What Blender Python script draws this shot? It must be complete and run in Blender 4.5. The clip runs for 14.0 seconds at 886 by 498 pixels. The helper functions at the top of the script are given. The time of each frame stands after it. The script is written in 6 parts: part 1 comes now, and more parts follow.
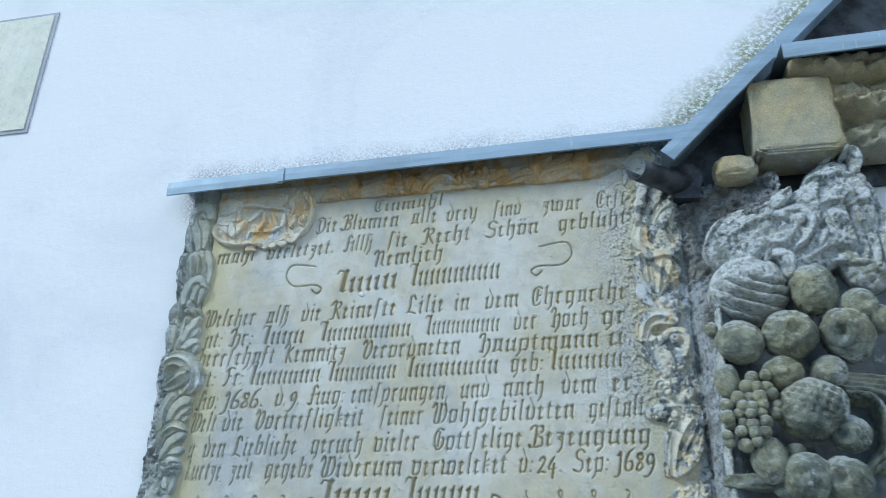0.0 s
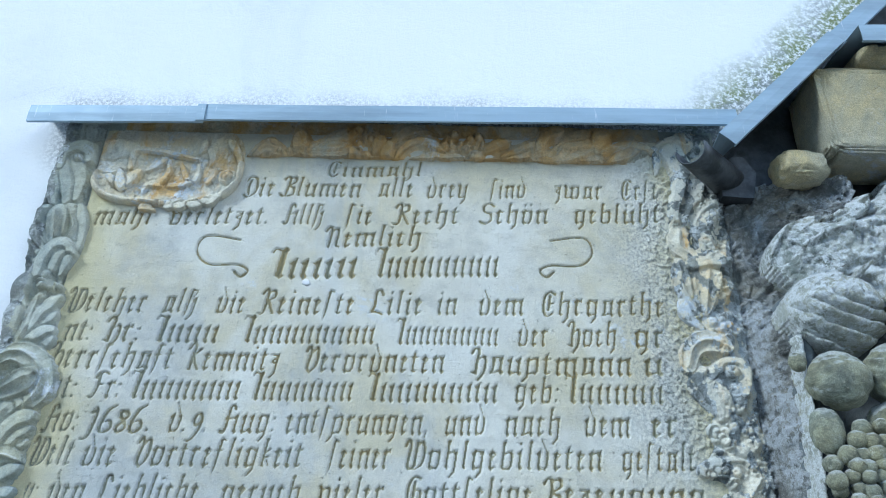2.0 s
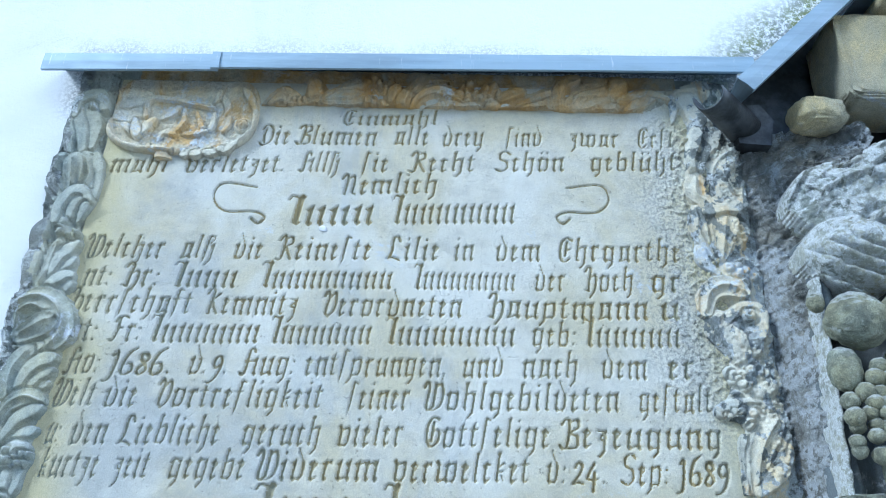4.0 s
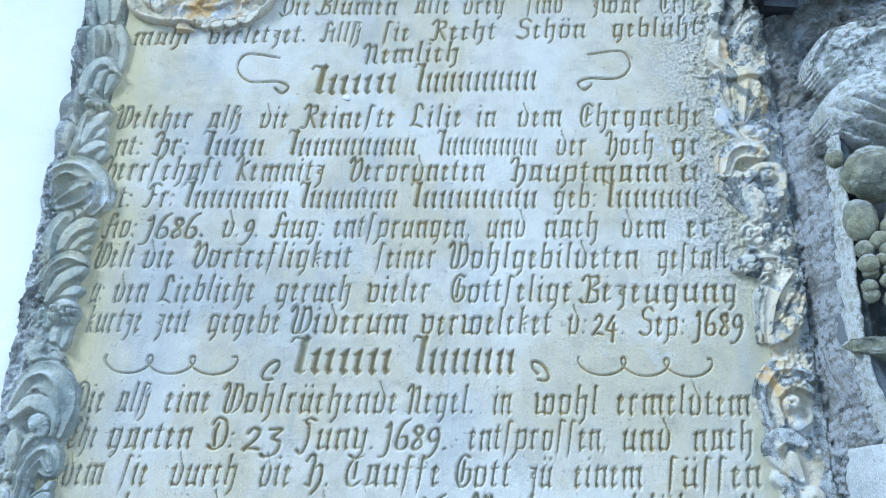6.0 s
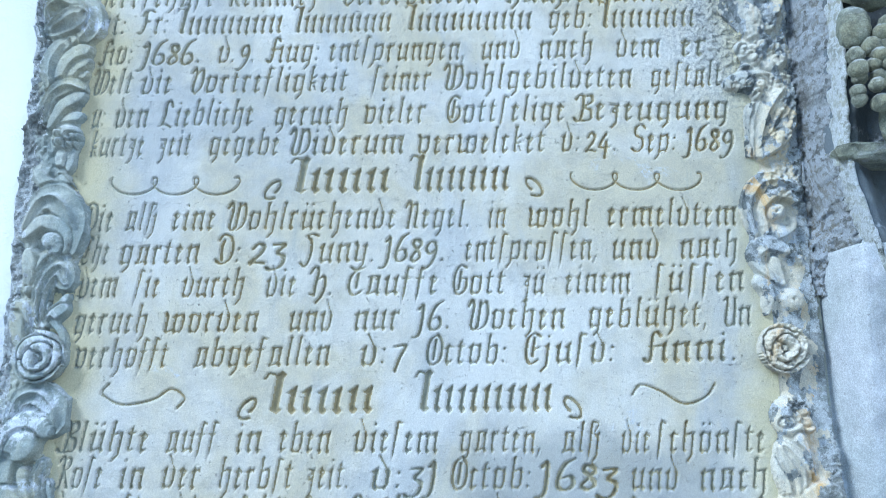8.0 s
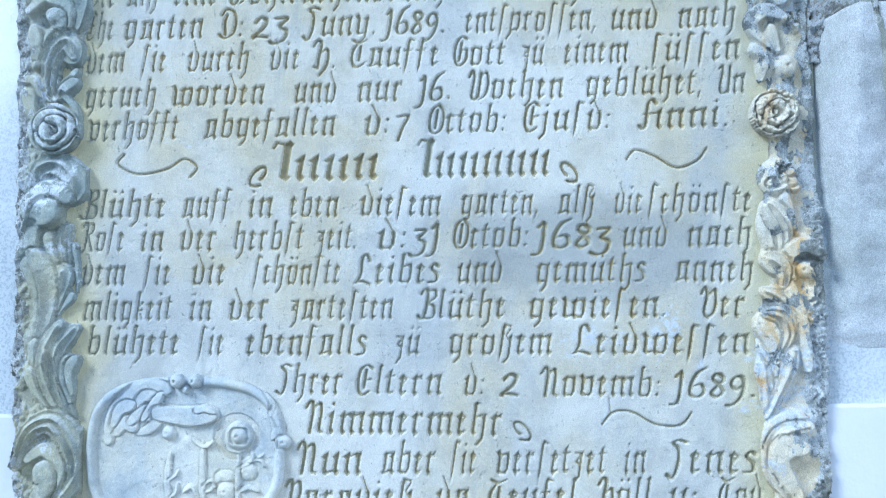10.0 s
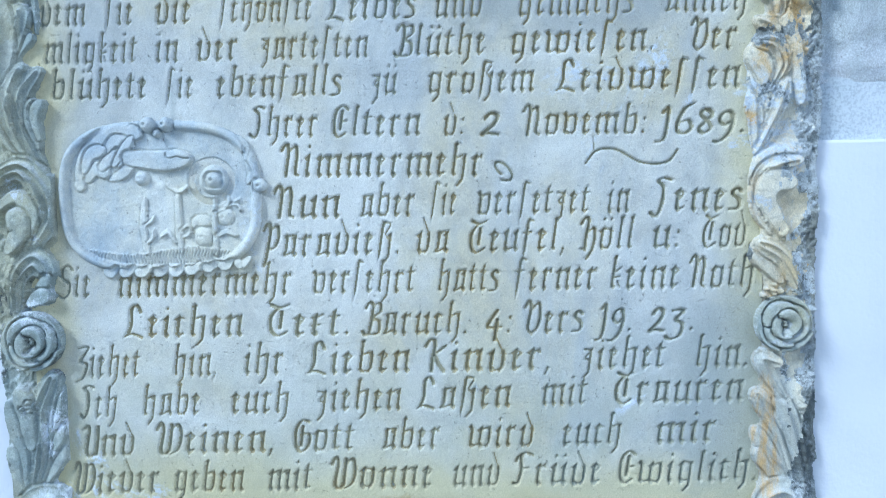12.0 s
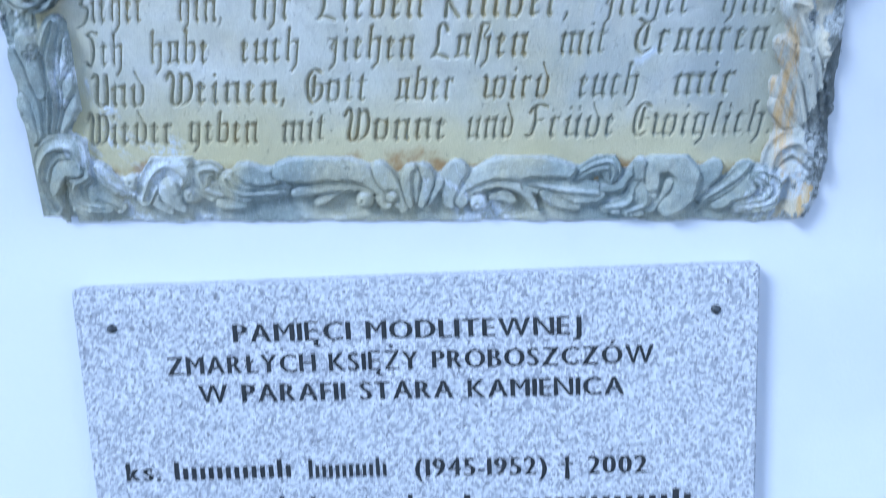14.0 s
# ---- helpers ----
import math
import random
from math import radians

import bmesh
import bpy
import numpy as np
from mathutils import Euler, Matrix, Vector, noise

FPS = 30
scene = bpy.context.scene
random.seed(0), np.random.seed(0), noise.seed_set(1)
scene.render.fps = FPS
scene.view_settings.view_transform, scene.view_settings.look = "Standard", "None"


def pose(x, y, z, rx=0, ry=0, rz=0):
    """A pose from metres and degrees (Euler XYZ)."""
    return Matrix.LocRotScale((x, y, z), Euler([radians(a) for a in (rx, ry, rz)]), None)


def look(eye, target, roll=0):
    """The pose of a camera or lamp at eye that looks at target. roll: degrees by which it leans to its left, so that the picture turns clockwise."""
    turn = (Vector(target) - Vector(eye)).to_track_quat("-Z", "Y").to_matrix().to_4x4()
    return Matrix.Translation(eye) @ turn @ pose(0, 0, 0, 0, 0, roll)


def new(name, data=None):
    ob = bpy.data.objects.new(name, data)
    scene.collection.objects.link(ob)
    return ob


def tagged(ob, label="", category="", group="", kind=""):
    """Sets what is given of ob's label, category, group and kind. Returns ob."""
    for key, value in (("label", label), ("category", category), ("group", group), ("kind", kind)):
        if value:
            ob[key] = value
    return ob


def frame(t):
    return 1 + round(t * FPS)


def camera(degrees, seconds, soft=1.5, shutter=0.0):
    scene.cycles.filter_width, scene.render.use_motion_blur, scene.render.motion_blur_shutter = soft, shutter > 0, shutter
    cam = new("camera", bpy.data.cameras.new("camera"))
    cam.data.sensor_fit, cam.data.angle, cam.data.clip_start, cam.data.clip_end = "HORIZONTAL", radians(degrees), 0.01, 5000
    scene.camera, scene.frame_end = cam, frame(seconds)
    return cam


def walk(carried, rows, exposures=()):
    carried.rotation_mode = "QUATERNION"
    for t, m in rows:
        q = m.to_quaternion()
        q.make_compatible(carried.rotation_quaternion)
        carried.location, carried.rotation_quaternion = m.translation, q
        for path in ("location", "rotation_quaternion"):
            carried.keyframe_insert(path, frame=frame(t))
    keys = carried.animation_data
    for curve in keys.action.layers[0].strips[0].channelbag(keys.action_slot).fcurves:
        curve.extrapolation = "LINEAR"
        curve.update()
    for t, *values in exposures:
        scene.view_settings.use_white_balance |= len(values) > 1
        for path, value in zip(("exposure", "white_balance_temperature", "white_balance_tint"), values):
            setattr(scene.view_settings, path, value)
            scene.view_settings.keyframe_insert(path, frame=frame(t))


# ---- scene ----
cam = camera(59.7, 14.0, soft=0.65, shutter=0.2)
METRES, EYE, TILT, LEAN, TURN = 1.155, 2.1, 26.05, -1.5, 12.0
ROWS = [
    (0.0, 0.0, 0.0, 0.0, 0.0, 0.0, 0.0),
    (0.5, -0.1329, 0.1314, -0.0287, -3.41, 2.97, -0.43),
    (1.0, -0.1947, 0.2278, -0.0601, -9.39, 3.6, -3.18),
    (1.5, -0.167, 0.302, -0.0676, -11.25, 3.45, -5.22),
    (2.0, -0.1514, 0.3243, -0.0723, -11.53, 3.45, -5.24),
    (4.5, -0.1669, 0.3228, -0.1236, -11.2, -0.01, -5.16),
    (5.0, -0.1684, 0.3185, -0.1392, -10.93, -2.26, -4.93),
    (5.5, -0.1744, 0.311, -0.1453, -10.7, -3.74, -4.85),
    (6.0, -0.1758, 0.3077, -0.1604, -10.42, -4.93, -4.54),
    (6.5, -0.1706, 0.3048, -0.1759, -10.45, -6.84, -4.26),
    (7.0, -0.1696, 0.299, -0.1925, -10.45, -8.78, -4.09),
    (9.5, -0.1741, 0.2308, -0.2961, -10.49, -20.12, -3.33),
    (10.0, -0.177, 0.2175, -0.3213, -10.54, -22.46, -3.26),
    (10.5, -0.1774, 0.2052, -0.3615, -10.67, -24.58, -3.01),
    (11.0, -0.1741, 0.1899, -0.4041, -10.28, -27.05, -2.29),
    (11.5, -0.1599, 0.1784, -0.4328, -10.66, -28.7, -2.49),
    (12.0, -0.1562, 0.1701, -0.4649, -10.8, -30.55, -2.57),
    (12.5, -0.1615, 0.1611, -0.4964, -10.89, -32.8, -2.61),
    (13.0, -0.1632, 0.1538, -0.5156, -10.84, -34.38, -2.84),
    (13.5, -0.1634, 0.149, -0.5243, -10.91, -35.78, -2.83),
    (13.6, -0.1652, 0.1430, -0.5335, -10.90, -37.05, -2.82),
    (13.8, -0.1698, 0.1243, -0.5600, -10.80, -40.73, -2.81),
    (14.0, -0.177, 0.1008, -0.5808, -10.52, -46.25, -2.8),
]
PLACE = pose(0.30, -1.242, EYE, TILT, LEAN, TURN)
walk(cam, [(t, PLACE @ pose(METRES * x, METRES * y, METRES * z, 90 + pitch, roll, yaw)) for t, x, y, z, yaw, pitch, roll in ROWS],
     exposures=[(0.0, 0.11, 5400, 2), (1.5, 0.26, 5330, 2), (4.5, 0.56, 5060, 3), (9.5, 0.62, 4960, 4), (12.5, 0.44, 4950, 3), (13.4, 0.42, 4960, 4), (14.0, 0.35, 4740, 9)])

# ---- light: open shade under a bright sky ----
SUN_UP, SUN_SIDE = radians(38), radians(-54)
world = bpy.data.worlds.new("sky")
scene.world = world
world.use_nodes = True
wn, wl = world.node_tree.nodes, world.node_tree.links
sky = wn.new("ShaderNodeTexSky")
sky.sky_type, sky.sun_disc = "NISHITA", False
sky.sun_elevation, sky.sun_rotation = SUN_UP, radians(180) + SUN_SIDE
wl.new(sky.outputs[0], wn["Background"].inputs[0])
wn["Background"].inputs[1].default_value = 0.15
sun = new("sun", bpy.data.lights.new("sun", "SUN"))
sun.data.energy, sun.data.angle, sun.data.color = 2.6, radians(18), (1.0, 0.96, 0.9)
toward = Vector((math.sin(SUN_SIDE) * math.cos(SUN_UP), -math.cos(SUN_SIDE) * math.cos(SUN_UP), math.sin(SUN_UP)))
sun.matrix_world = look(toward * 20, (0, 0, 0))


# ---- materials ----
class Nodes:
    """Short-hand for one node material."""

    def __init__(self, name, rough=0.9, metal=0.0):
        self.mat = bpy.data.materials.new(name)
        self.mat.use_nodes = True
        self.t = self.mat.node_tree
        self.bsdf = self.t.nodes["Principled BSDF"]
        self.bsdf.inputs["Roughness"].default_value = rough
        self.bsdf.inputs["Metallic"].default_value = metal
        self.pos = self.t.nodes.new("ShaderNodeNewGeometry").outputs["Position"]

    def put(self, socket, value):
        if isinstance(value, bpy.types.NodeSocket):
            self.t.links.new(value, socket)
        elif isinstance(value, tuple) and len(value) == 3:
            socket.default_value = (*value, 1)
        else:
            socket.default_value = value

    def noise(self, scale, detail=6, rough=0.6, stretch=None, warp=0.0):
        vec = self.pos
        if stretch:
            m = self.t.nodes.new("ShaderNodeMapping")
            m.inputs["Scale"].default_value = stretch
            self.t.links.new(vec, m.inputs[0])
            vec = m.outputs[0]
        n = self.t.nodes.new("ShaderNodeTexNoise")
        n.inputs["Scale"].default_value, n.inputs["Detail"].default_value, n.inputs["Roughness"].default_value = scale, detail, rough
        n.inputs["Distortion"].default_value = warp
        self.t.links.new(vec, n.inputs["Vector"])
        return n.outputs["Fac"]

    def cells(self, scale, feature="F1"):
        n = self.t.nodes.new("ShaderNodeTexVoronoi")
        n.feature = feature
        n.inputs["Scale"].default_value = scale
        self.t.links.new(self.pos, n.inputs["Vector"])
        return n

    def step(self, fac, lo, hi, a=0.0, b=1.0):
        n = self.t.nodes.new("ShaderNodeMapRange")
        n.interpolation_type = "SMOOTHSTEP"
        for k, v in zip(("Value", "From Min", "From Max", "To Min", "To Max"), (fac, lo, hi, a, b)):
            self.put(n.inputs[k], v)
        return n.outputs[0]

    def mix(self, fac, a, b, mode="MIX"):
        n = self.t.nodes.new("ShaderNodeMix")
        n.data_type, n.blend_type = "RGBA", mode
        for k, v in ((0, fac), (6, a), (7, b)):
            self.put(n.inputs[k], v)
        return n.outputs[2]

    def math(self, op, a, b=0.0):
        n = self.t.nodes.new("ShaderNodeMath")
        n.operation = op
        self.put(n.inputs[0], a)
        self.put(n.inputs[1], b)
        return n.outputs[0]

    def axis(self, k):
        n = self.t.nodes.new("ShaderNodeSeparateXYZ")
        self.t.links.new(self.pos, n.inputs[0])
        return n.outputs[k]

    def bump(self, height, depth, strength=1.0):
        n = self.t.nodes.new("ShaderNodeBump")
        n.inputs["Distance"].default_value, n.inputs["Strength"].default_value = depth, strength
        self.put(n.inputs["Height"], height)
        old = self.bsdf.inputs["Normal"]
        if old.is_linked:
            self.t.links.new(old.links[0].from_socket, n.inputs["Normal"])
        self.t.links.new(n.outputs[0], old)

    def done(self, colour, rough=None):
        self.put(self.bsdf.inputs["Base Color"], colour)
        if rough is not None:
            self.put(self.bsdf.inputs["Roughness"], rough)
        return self.mat


def sandstone(name, light, warm, grey, rust=0.0, lichen=0.0, crust=0.0, extra=None, rough=1.0, mottle=0.0, pale_top=0.0, ochre=(0.43, 0.25, 0.085), pale=(0.62, 0.66, 0.69), speck=0.40):
    """Weathered sandstone: two tones in large patches, grey weathering, pale lichen and pitted grain."""
    n = Nodes(name, 0.92)
    col = n.mix(n.step(n.noise(5.5, 6, 0.62, warp=0.6), 0.40, 0.60), light, warm)
    col = n.mix(n.step(n.noise(3.1, 8, 0.66, stretch=(1.2, 1, 0.6), warp=0.5), 0.47, 0.62), col, grey)
    col = n.mix(n.step(n.noise(38, 5, 0.7), 0.42, 0.66, 0.0, 0.28), col, tuple(c * 0.60 for c in grey))
    if extra:
        col = extra(n, col)
    if rust:
        col = n.mix(n.step(n.noise(11, 6, 0.65, stretch=(1.6, 1, 0.7), warp=1.0), 0.70 - rust, 0.80 - rust * 0.6, 0.0, 0.9), col, ochre)
    if crust:
        spots = n.math("MULTIPLY", n.step(n.noise(6, 8, 0.72, warp=1.2), 0.68 - crust, 0.78 - crust), n.step(n.noise(130, 4, 0.7), 0.35, 0.6))
        col = n.mix(spots, col, (0.05, 0.055, 0.05))
    if mottle:
        col = n.mix(n.step(n.noise(30, 7, 0.75, warp=0.8), 0.40, 0.62, 0.0, mottle), col, tuple(c * 0.35 for c in grey))
        col = n.mix(n.step(n.noise(75, 6, 0.75), 0.54, 0.66, 0.0, mottle), col, tuple(min(0.75, c * 1.35) for c in light))
    # faces that point up take the pale tone, broken by noise
    if pale_top:
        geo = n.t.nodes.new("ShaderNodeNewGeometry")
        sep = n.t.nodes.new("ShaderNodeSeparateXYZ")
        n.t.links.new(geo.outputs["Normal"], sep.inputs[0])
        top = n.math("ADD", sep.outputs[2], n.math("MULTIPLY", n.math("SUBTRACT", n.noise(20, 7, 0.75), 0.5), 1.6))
        col = n.mix(n.math("MULTIPLY", n.step(top, 0.45, 0.75, 0.0, pale_top), n.step(n.noise(150, 4, 0.7), 0.30, 0.52)), col, tuple(c * 1.06 for c in pale))
    if lichen:
        spots = n.math("MULTIPLY", n.step(n.noise(7, 8, 0.7, warp=0.8), 0.66 - lichen, 0.74 - lichen), n.step(n.noise(120, 4, 0.7), 0.42, 0.52))
        col = n.mix(spots, col, pale)
    col = n.mix(n.step(n.noise(640, 4, 0.75), 0.40, 0.58, 0.0, speck), col, n.mix(0.75, col, (0.05, 0.05, 0.045)))
    pits = n.step(n.noise(210, 5, 0.75), 0.60, 0.68)
    col = n.mix(n.math("MULTIPLY", pits, 0.45), col, (0.10, 0.10, 0.085))
    n.bump(n.noise(42, 8, 0.72), 0.006 * rough, 0.6)
    n.bump(n.noise(520, 5, 0.75), 0.0016 * rough, 0.9)
    n.bump(n.math("SUBTRACT", 1.0, pits), 0.0009 * rough, 0.8)
    return n.done(col)


def field_stains(n, col):
    """Ochre along the foot of the field, yellow wash beside the borders, pale lime and one grey damp patch."""
    x, z = n.axis(0), n.axis(2)
    wave = n.math("MULTIPLY", n.math("SUBTRACT", n.noise(9, 6, 0.65, warp=0.4), 0.5), 0.11)
    zz, xx = n.math("ADD", z, wave), n.math("ADD", x, wave)
    col = n.mix(n.step(n.noise(4.2, 5, 0.6, warp=0.5), 0.46, 0.62, 0.0, 0.65), col, (0.74, 0.74, 0.68))
    streak = n.math("MULTIPLY", n.step(n.noise(5, 7, 0.7, stretch=(7, 1, 0.7), warp=0.3), 0.52, 0.70, 0.0, 0.5), n.step(n.noise(2.6, 4, 0.6), 0.45, 0.60))
    col = n.mix(streak, col, (0.40, 0.43, 0.40))
    side = n.math("MAXIMUM", n.step(xx, -0.36, -0.43), n.step(xx, 0.32, 0.39))
    col = n.mix(n.math("MULTIPLY", side, 0.85), col, (0.60, 0.54, 0.31))
    damp = n.math("MULTIPLY", n.step(zz, 1.60, 1.40), n.step(n.noise(7, 8, 0.72, warp=0.8), 0.34, 0.60, 0.08, 0.42))
    col = n.mix(damp, col, (0.40, 0.42, 0.31))
    col = n.mix(n.math("MULTIPLY", n.step(zz, 1.43, 1.34), 0.75), col, (0.58, 0.52, 0.28))
    col = n.mix(n.math("MULTIPLY", n.step(zz, 1.330, 1.315), n.step(n.noise(26, 5, 0.6), 0.35, 0.6)), col, (0.34, 0.22, 0.09))
    dx, dz = n.math("SUBTRACT", xx, 0.18), n.math("MULTIPLY", n.math("SUBTRACT", zz, 1.925), 2.6)
    spot = n.math("ADD", n.math("MULTIPLY", dx, dx), n.math("MULTIPLY", dz, dz))
    col = n.mix(n.math("MULTIPLY", n.step(spot, 0.042, 0.012), 0.6), col, (0.30, 0.32, 0.31))
    dx, dz = n.math("SUBTRACT", xx, 0.36), n.math("MULTIPLY", n.math("SUBTRACT", zz, 1.46), 0.55)
    spot = n.math("ADD", n.math("MULTIPLY", dx, dx), n.math("MULTIPLY", dz, dz))
    col = n.mix(n.math("MULTIPLY", n.step(spot, 0.007, 0.002), 0.55), col, (0.30, 0.33, 0.31))
    dx, dz = n.math("SUBTRACT", xx, 0.37), n.math("MULTIPLY", n.math("SUBTRACT", zz, 2.60), 0.4)
    spot = n.math("ADD", n.math("MULTIPLY", dx, dx), n.math("MULTIPLY", dz, dz))
    return n.mix(n.math("MULTIPLY", n.step(spot, 0.016, 0.001, 0.0, 0.75), n.step(n.noise(240, 5, 0.75), 0.46, 0.58)), col, (0.24, 0.25, 0.24))


STONE_FIELD = sandstone("pale_sandstone", (0.66, 0.645, 0.56), (0.60, 0.56, 0.41), (0.51, 0.525, 0.50), lichen=0.05, crust=0.01, extra=field_stains, rough=0.8, speck=0.20)
# Darker brown for the letter cuts: dirt, and the cut's shade in the colour
STONE_CUT = sandstone("dirty_shaded_cut_sandstone", (0.47, 0.44, 0.29), (0.44, 0.36, 0.18), (0.39, 0.40, 0.31), speck=0.25)
STONE_CARVED = sandstone("grey_patched_sandstone", (0.70, 0.70, 0.63), (0.66, 0.64, 0.52), (0.40, 0.46, 0.50), lichen=0.06, crust=0.02, rough=0.4, mottle=0.10, speck=0.2)
STONE_BORDER = sandstone("grey_weathered_sandstone", (0.53, 0.55, 0.48), (0.46, 0.45, 0.32), (0.30, 0.35, 0.33), lichen=0.11, crust=0.06, rough=0.45, mottle=0.26, pale_top=0.35, speck=0.3)
STONE_RUST = sandstone("ochre_weathered_sandstone", (0.80, 0.76, 0.62), (0.78, 0.66, 0.42), (0.60, 0.61, 0.54), rust=0.21, lichen=0.13, crust=0.05, rough=0.7, mottle=0.22, pale_top=0.25, ochre=(0.66, 0.42, 0.14), speck=0.3)
STONE_CRUST = sandstone("grey_lichen_crust", (0.52, 0.56, 0.55), (0.45, 0.46, 0.40), (0.24, 0.27, 0.26), lichen=0.22, crust=0.11, rough=2.2, mottle=0.42, pale_top=0.3, pale=(0.74, 0.78, 0.78))
STONE_OCHRE = sandstone("ochre_stained_sandstone", (0.72, 0.62, 0.42), (0.70, 0.50, 0.25), (0.42, 0.44, 0.38), rust=0.30, lichen=0.10, crust=0.09, rough=0.8, mottle=0.26, pale_top=0.3, ochre=(0.60, 0.36, 0.11), speck=0.3)
STONE_LICHEN = sandstone("lichen_covered_sandstone", (0.70, 0.73, 0.66), (0.62, 0.62, 0.47), (0.34, 0.39, 0.36), lichen=0.24, crust=0.10, rough=2.2, mottle=0.36, pale_top=0.95, pale=(0.80, 0.84, 0.84))
STONE_MONUMENT = sandstone("blackened_sandstone", (0.54, 0.58, 0.46), (0.52, 0.50, 0.31), (0.13, 0.17, 0.16), rust=0.04, lichen=0.08, crust=0.15, rough=2.4, mottle=0.55, pale_top=0.65, pale=(0.68, 0.72, 0.70))
STONE_RUBBLE = sandstone("rough_yellow_sandstone", (0.82, 0.76, 0.52), (0.76, 0.64, 0.34), (0.58, 0.56, 0.42), rust=0.10, lichen=0.06, crust=0.07, rough=2.2, mottle=0.24)


def part(name, bm, material, parent=None, label="", smooth=True):
    """One bmesh as one mesh object, under a thing or a part of it."""
    me = bpy.data.meshes.new(name)
    bm.to_mesh(me)
    bm.free()
    return part_mesh(name, me, material, parent, label, smooth)


def part_mesh(name, me, material, parent=None, label="", smooth=True):
    if smooth:
        me.shade_smooth()
    if material:
        me.materials.append(material)
    ob = new(name, me)
    ob.parent = parent
    return tagged(ob, label)


def box(x0, x1, y0, y1, z0, z1, bevel=0.0, segments=2, bm=None):
    bm = bm or bmesh.new()
    got = bmesh.ops.create_cube(bm, size=1)["verts"]
    bmesh.ops.transform(bm, matrix=Matrix.LocRotScale(((x0 + x1) / 2, (y0 + y1) / 2, (z0 + z1) / 2), None, (x1 - x0, y1 - y0, z1 - z0)), verts=got)
    if bevel:
        bmesh.ops.bevel(bm, geom=list({e for v in got for e in v.link_edges}), offset=bevel, segments=segments, affect="EDGES")
    return bm


def slab(outline, y0, y1, bm=None):
    """A plate with the outline (x, z), from y0 (front) to y1 (back)."""
    bm = bm or bmesh.new()
    front = [bm.verts.new((x, y0, z)) for x, z in outline]
    back = [bm.verts.new((x, y1, z)) for x, z in outline]
    bm.faces.new(front)
    bm.faces.new(back[::-1])
    for i in range(len(outline)):
        j = (i + 1) % len(outline)
        bm.faces.new((front[j], front[i], back[i], back[j]))
    bmesh.ops.recalc_face_normals(bm, faces=bm.faces)
    return bm


def grain(p, scale, octaves=4):
    return noise.fractal(Vector(p) * scale, 0.8, 2.1, octaves)


WALL_Y = 0.016
# ---- more materials ----
def wall_plaster():
    """Old white lime plaster with grey damp above the metal strip, moss along the sloping one and a grey zone low down."""
    n = Nodes("old_white_plaster", 0.95)
    x, z = n.axis(0), n.axis(2)
    col = n.mix(n.step(n.noise(1.7, 7, 0.62, warp=0.8), 0.48, 0.72), (0.80, 0.81, 0.82), (0.69, 0.71, 0.74))
    sand = n.step(n.noise(330, 3, 0.65), 0.45, 0.62)
    col = n.mix(n.math("MULTIPLY", n.step(n.noise(4.5, 8, 0.7, warp=0.6), 0.60, 0.72), n.math("MULTIPLY", sand, 0.5)), col, (0.36, 0.38, 0.40))
    ragged = n.math("ADD", z, n.math("MULTIPLY", n.math("SUBTRACT", n.noise(14, 7, 0.7), 0.5), 0.09))
    damp = n.math("MULTIPLY", n.step(ragged, 2.995, 2.915), n.math("MULTIPLY", n.step(x, -0.56, -0.50), n.step(z, 2.80, 2.86)))
    col = n.mix(n.math("MULTIPLY", damp, n.step(n.noise(190, 5, 0.75), 0.40, 0.58)), col, (0.24, 0.255, 0.28))
    along = n.math("SUBTRACT", z, n.math("MULTIPLY", x, 0.88))
    along = n.math("ADD", along, n.math("MULTIPLY", n.math("SUBTRACT", n.noise(9, 7, 0.7), 0.5), 0.16))
    moss = n.math("MULTIPLY", n.math("MULTIPLY", n.step(along, 2.650, 2.540), n.step(along, 2.42, 2.47)), n.math("MULTIPLY", n.step(x, 0.36, 0.47), n.step(z, 2.88, 2.92)))
    col = n.mix(n.math("MULTIPLY", moss, n.step(n.noise(120, 6, 0.75), 0.38, 0.56)), col, n.mix(n.step(n.noise(16, 4, 0.6), 0.36, 0.52), (0.24, 0.26, 0.25), (0.19, 0.22, 0.09)))
    low = n.math("MULTIPLY", n.step(ragged, 2.20, 2.02), n.step(n.noise(3.5, 6, 0.6, warp=0.4), 0.30, 0.60, 0.45, 1.0))
    col = n.mix(low, col, n.mix(sand, (0.52, 0.56, 0.58), (0.38, 0.42, 0.45)))
    n.bump(n.noise(7, 4, 0.5), 0.012, 0.4)
    n.bump(n.noise(60, 5, 0.6), 0.003, 0.5)
    n.bump(n.noise(330, 4, 0.65), 0.0012, 0.8)
    return n.done(col)


def fresh_plaster():
    n = Nodes("fresh_white_plaster", 0.9)
    col = n.mix(n.step(n.noise(2.4, 5, 0.55), 0.45, 0.7), (0.65, 0.66, 0.68), (0.59, 0.605, 0.635))
    n.bump(n.noise(16, 4, 0.5), 0.006, 0.35)
    n.bump(n.noise(190, 4, 0.6), 0.0009, 0.6)
    return n.done(col)


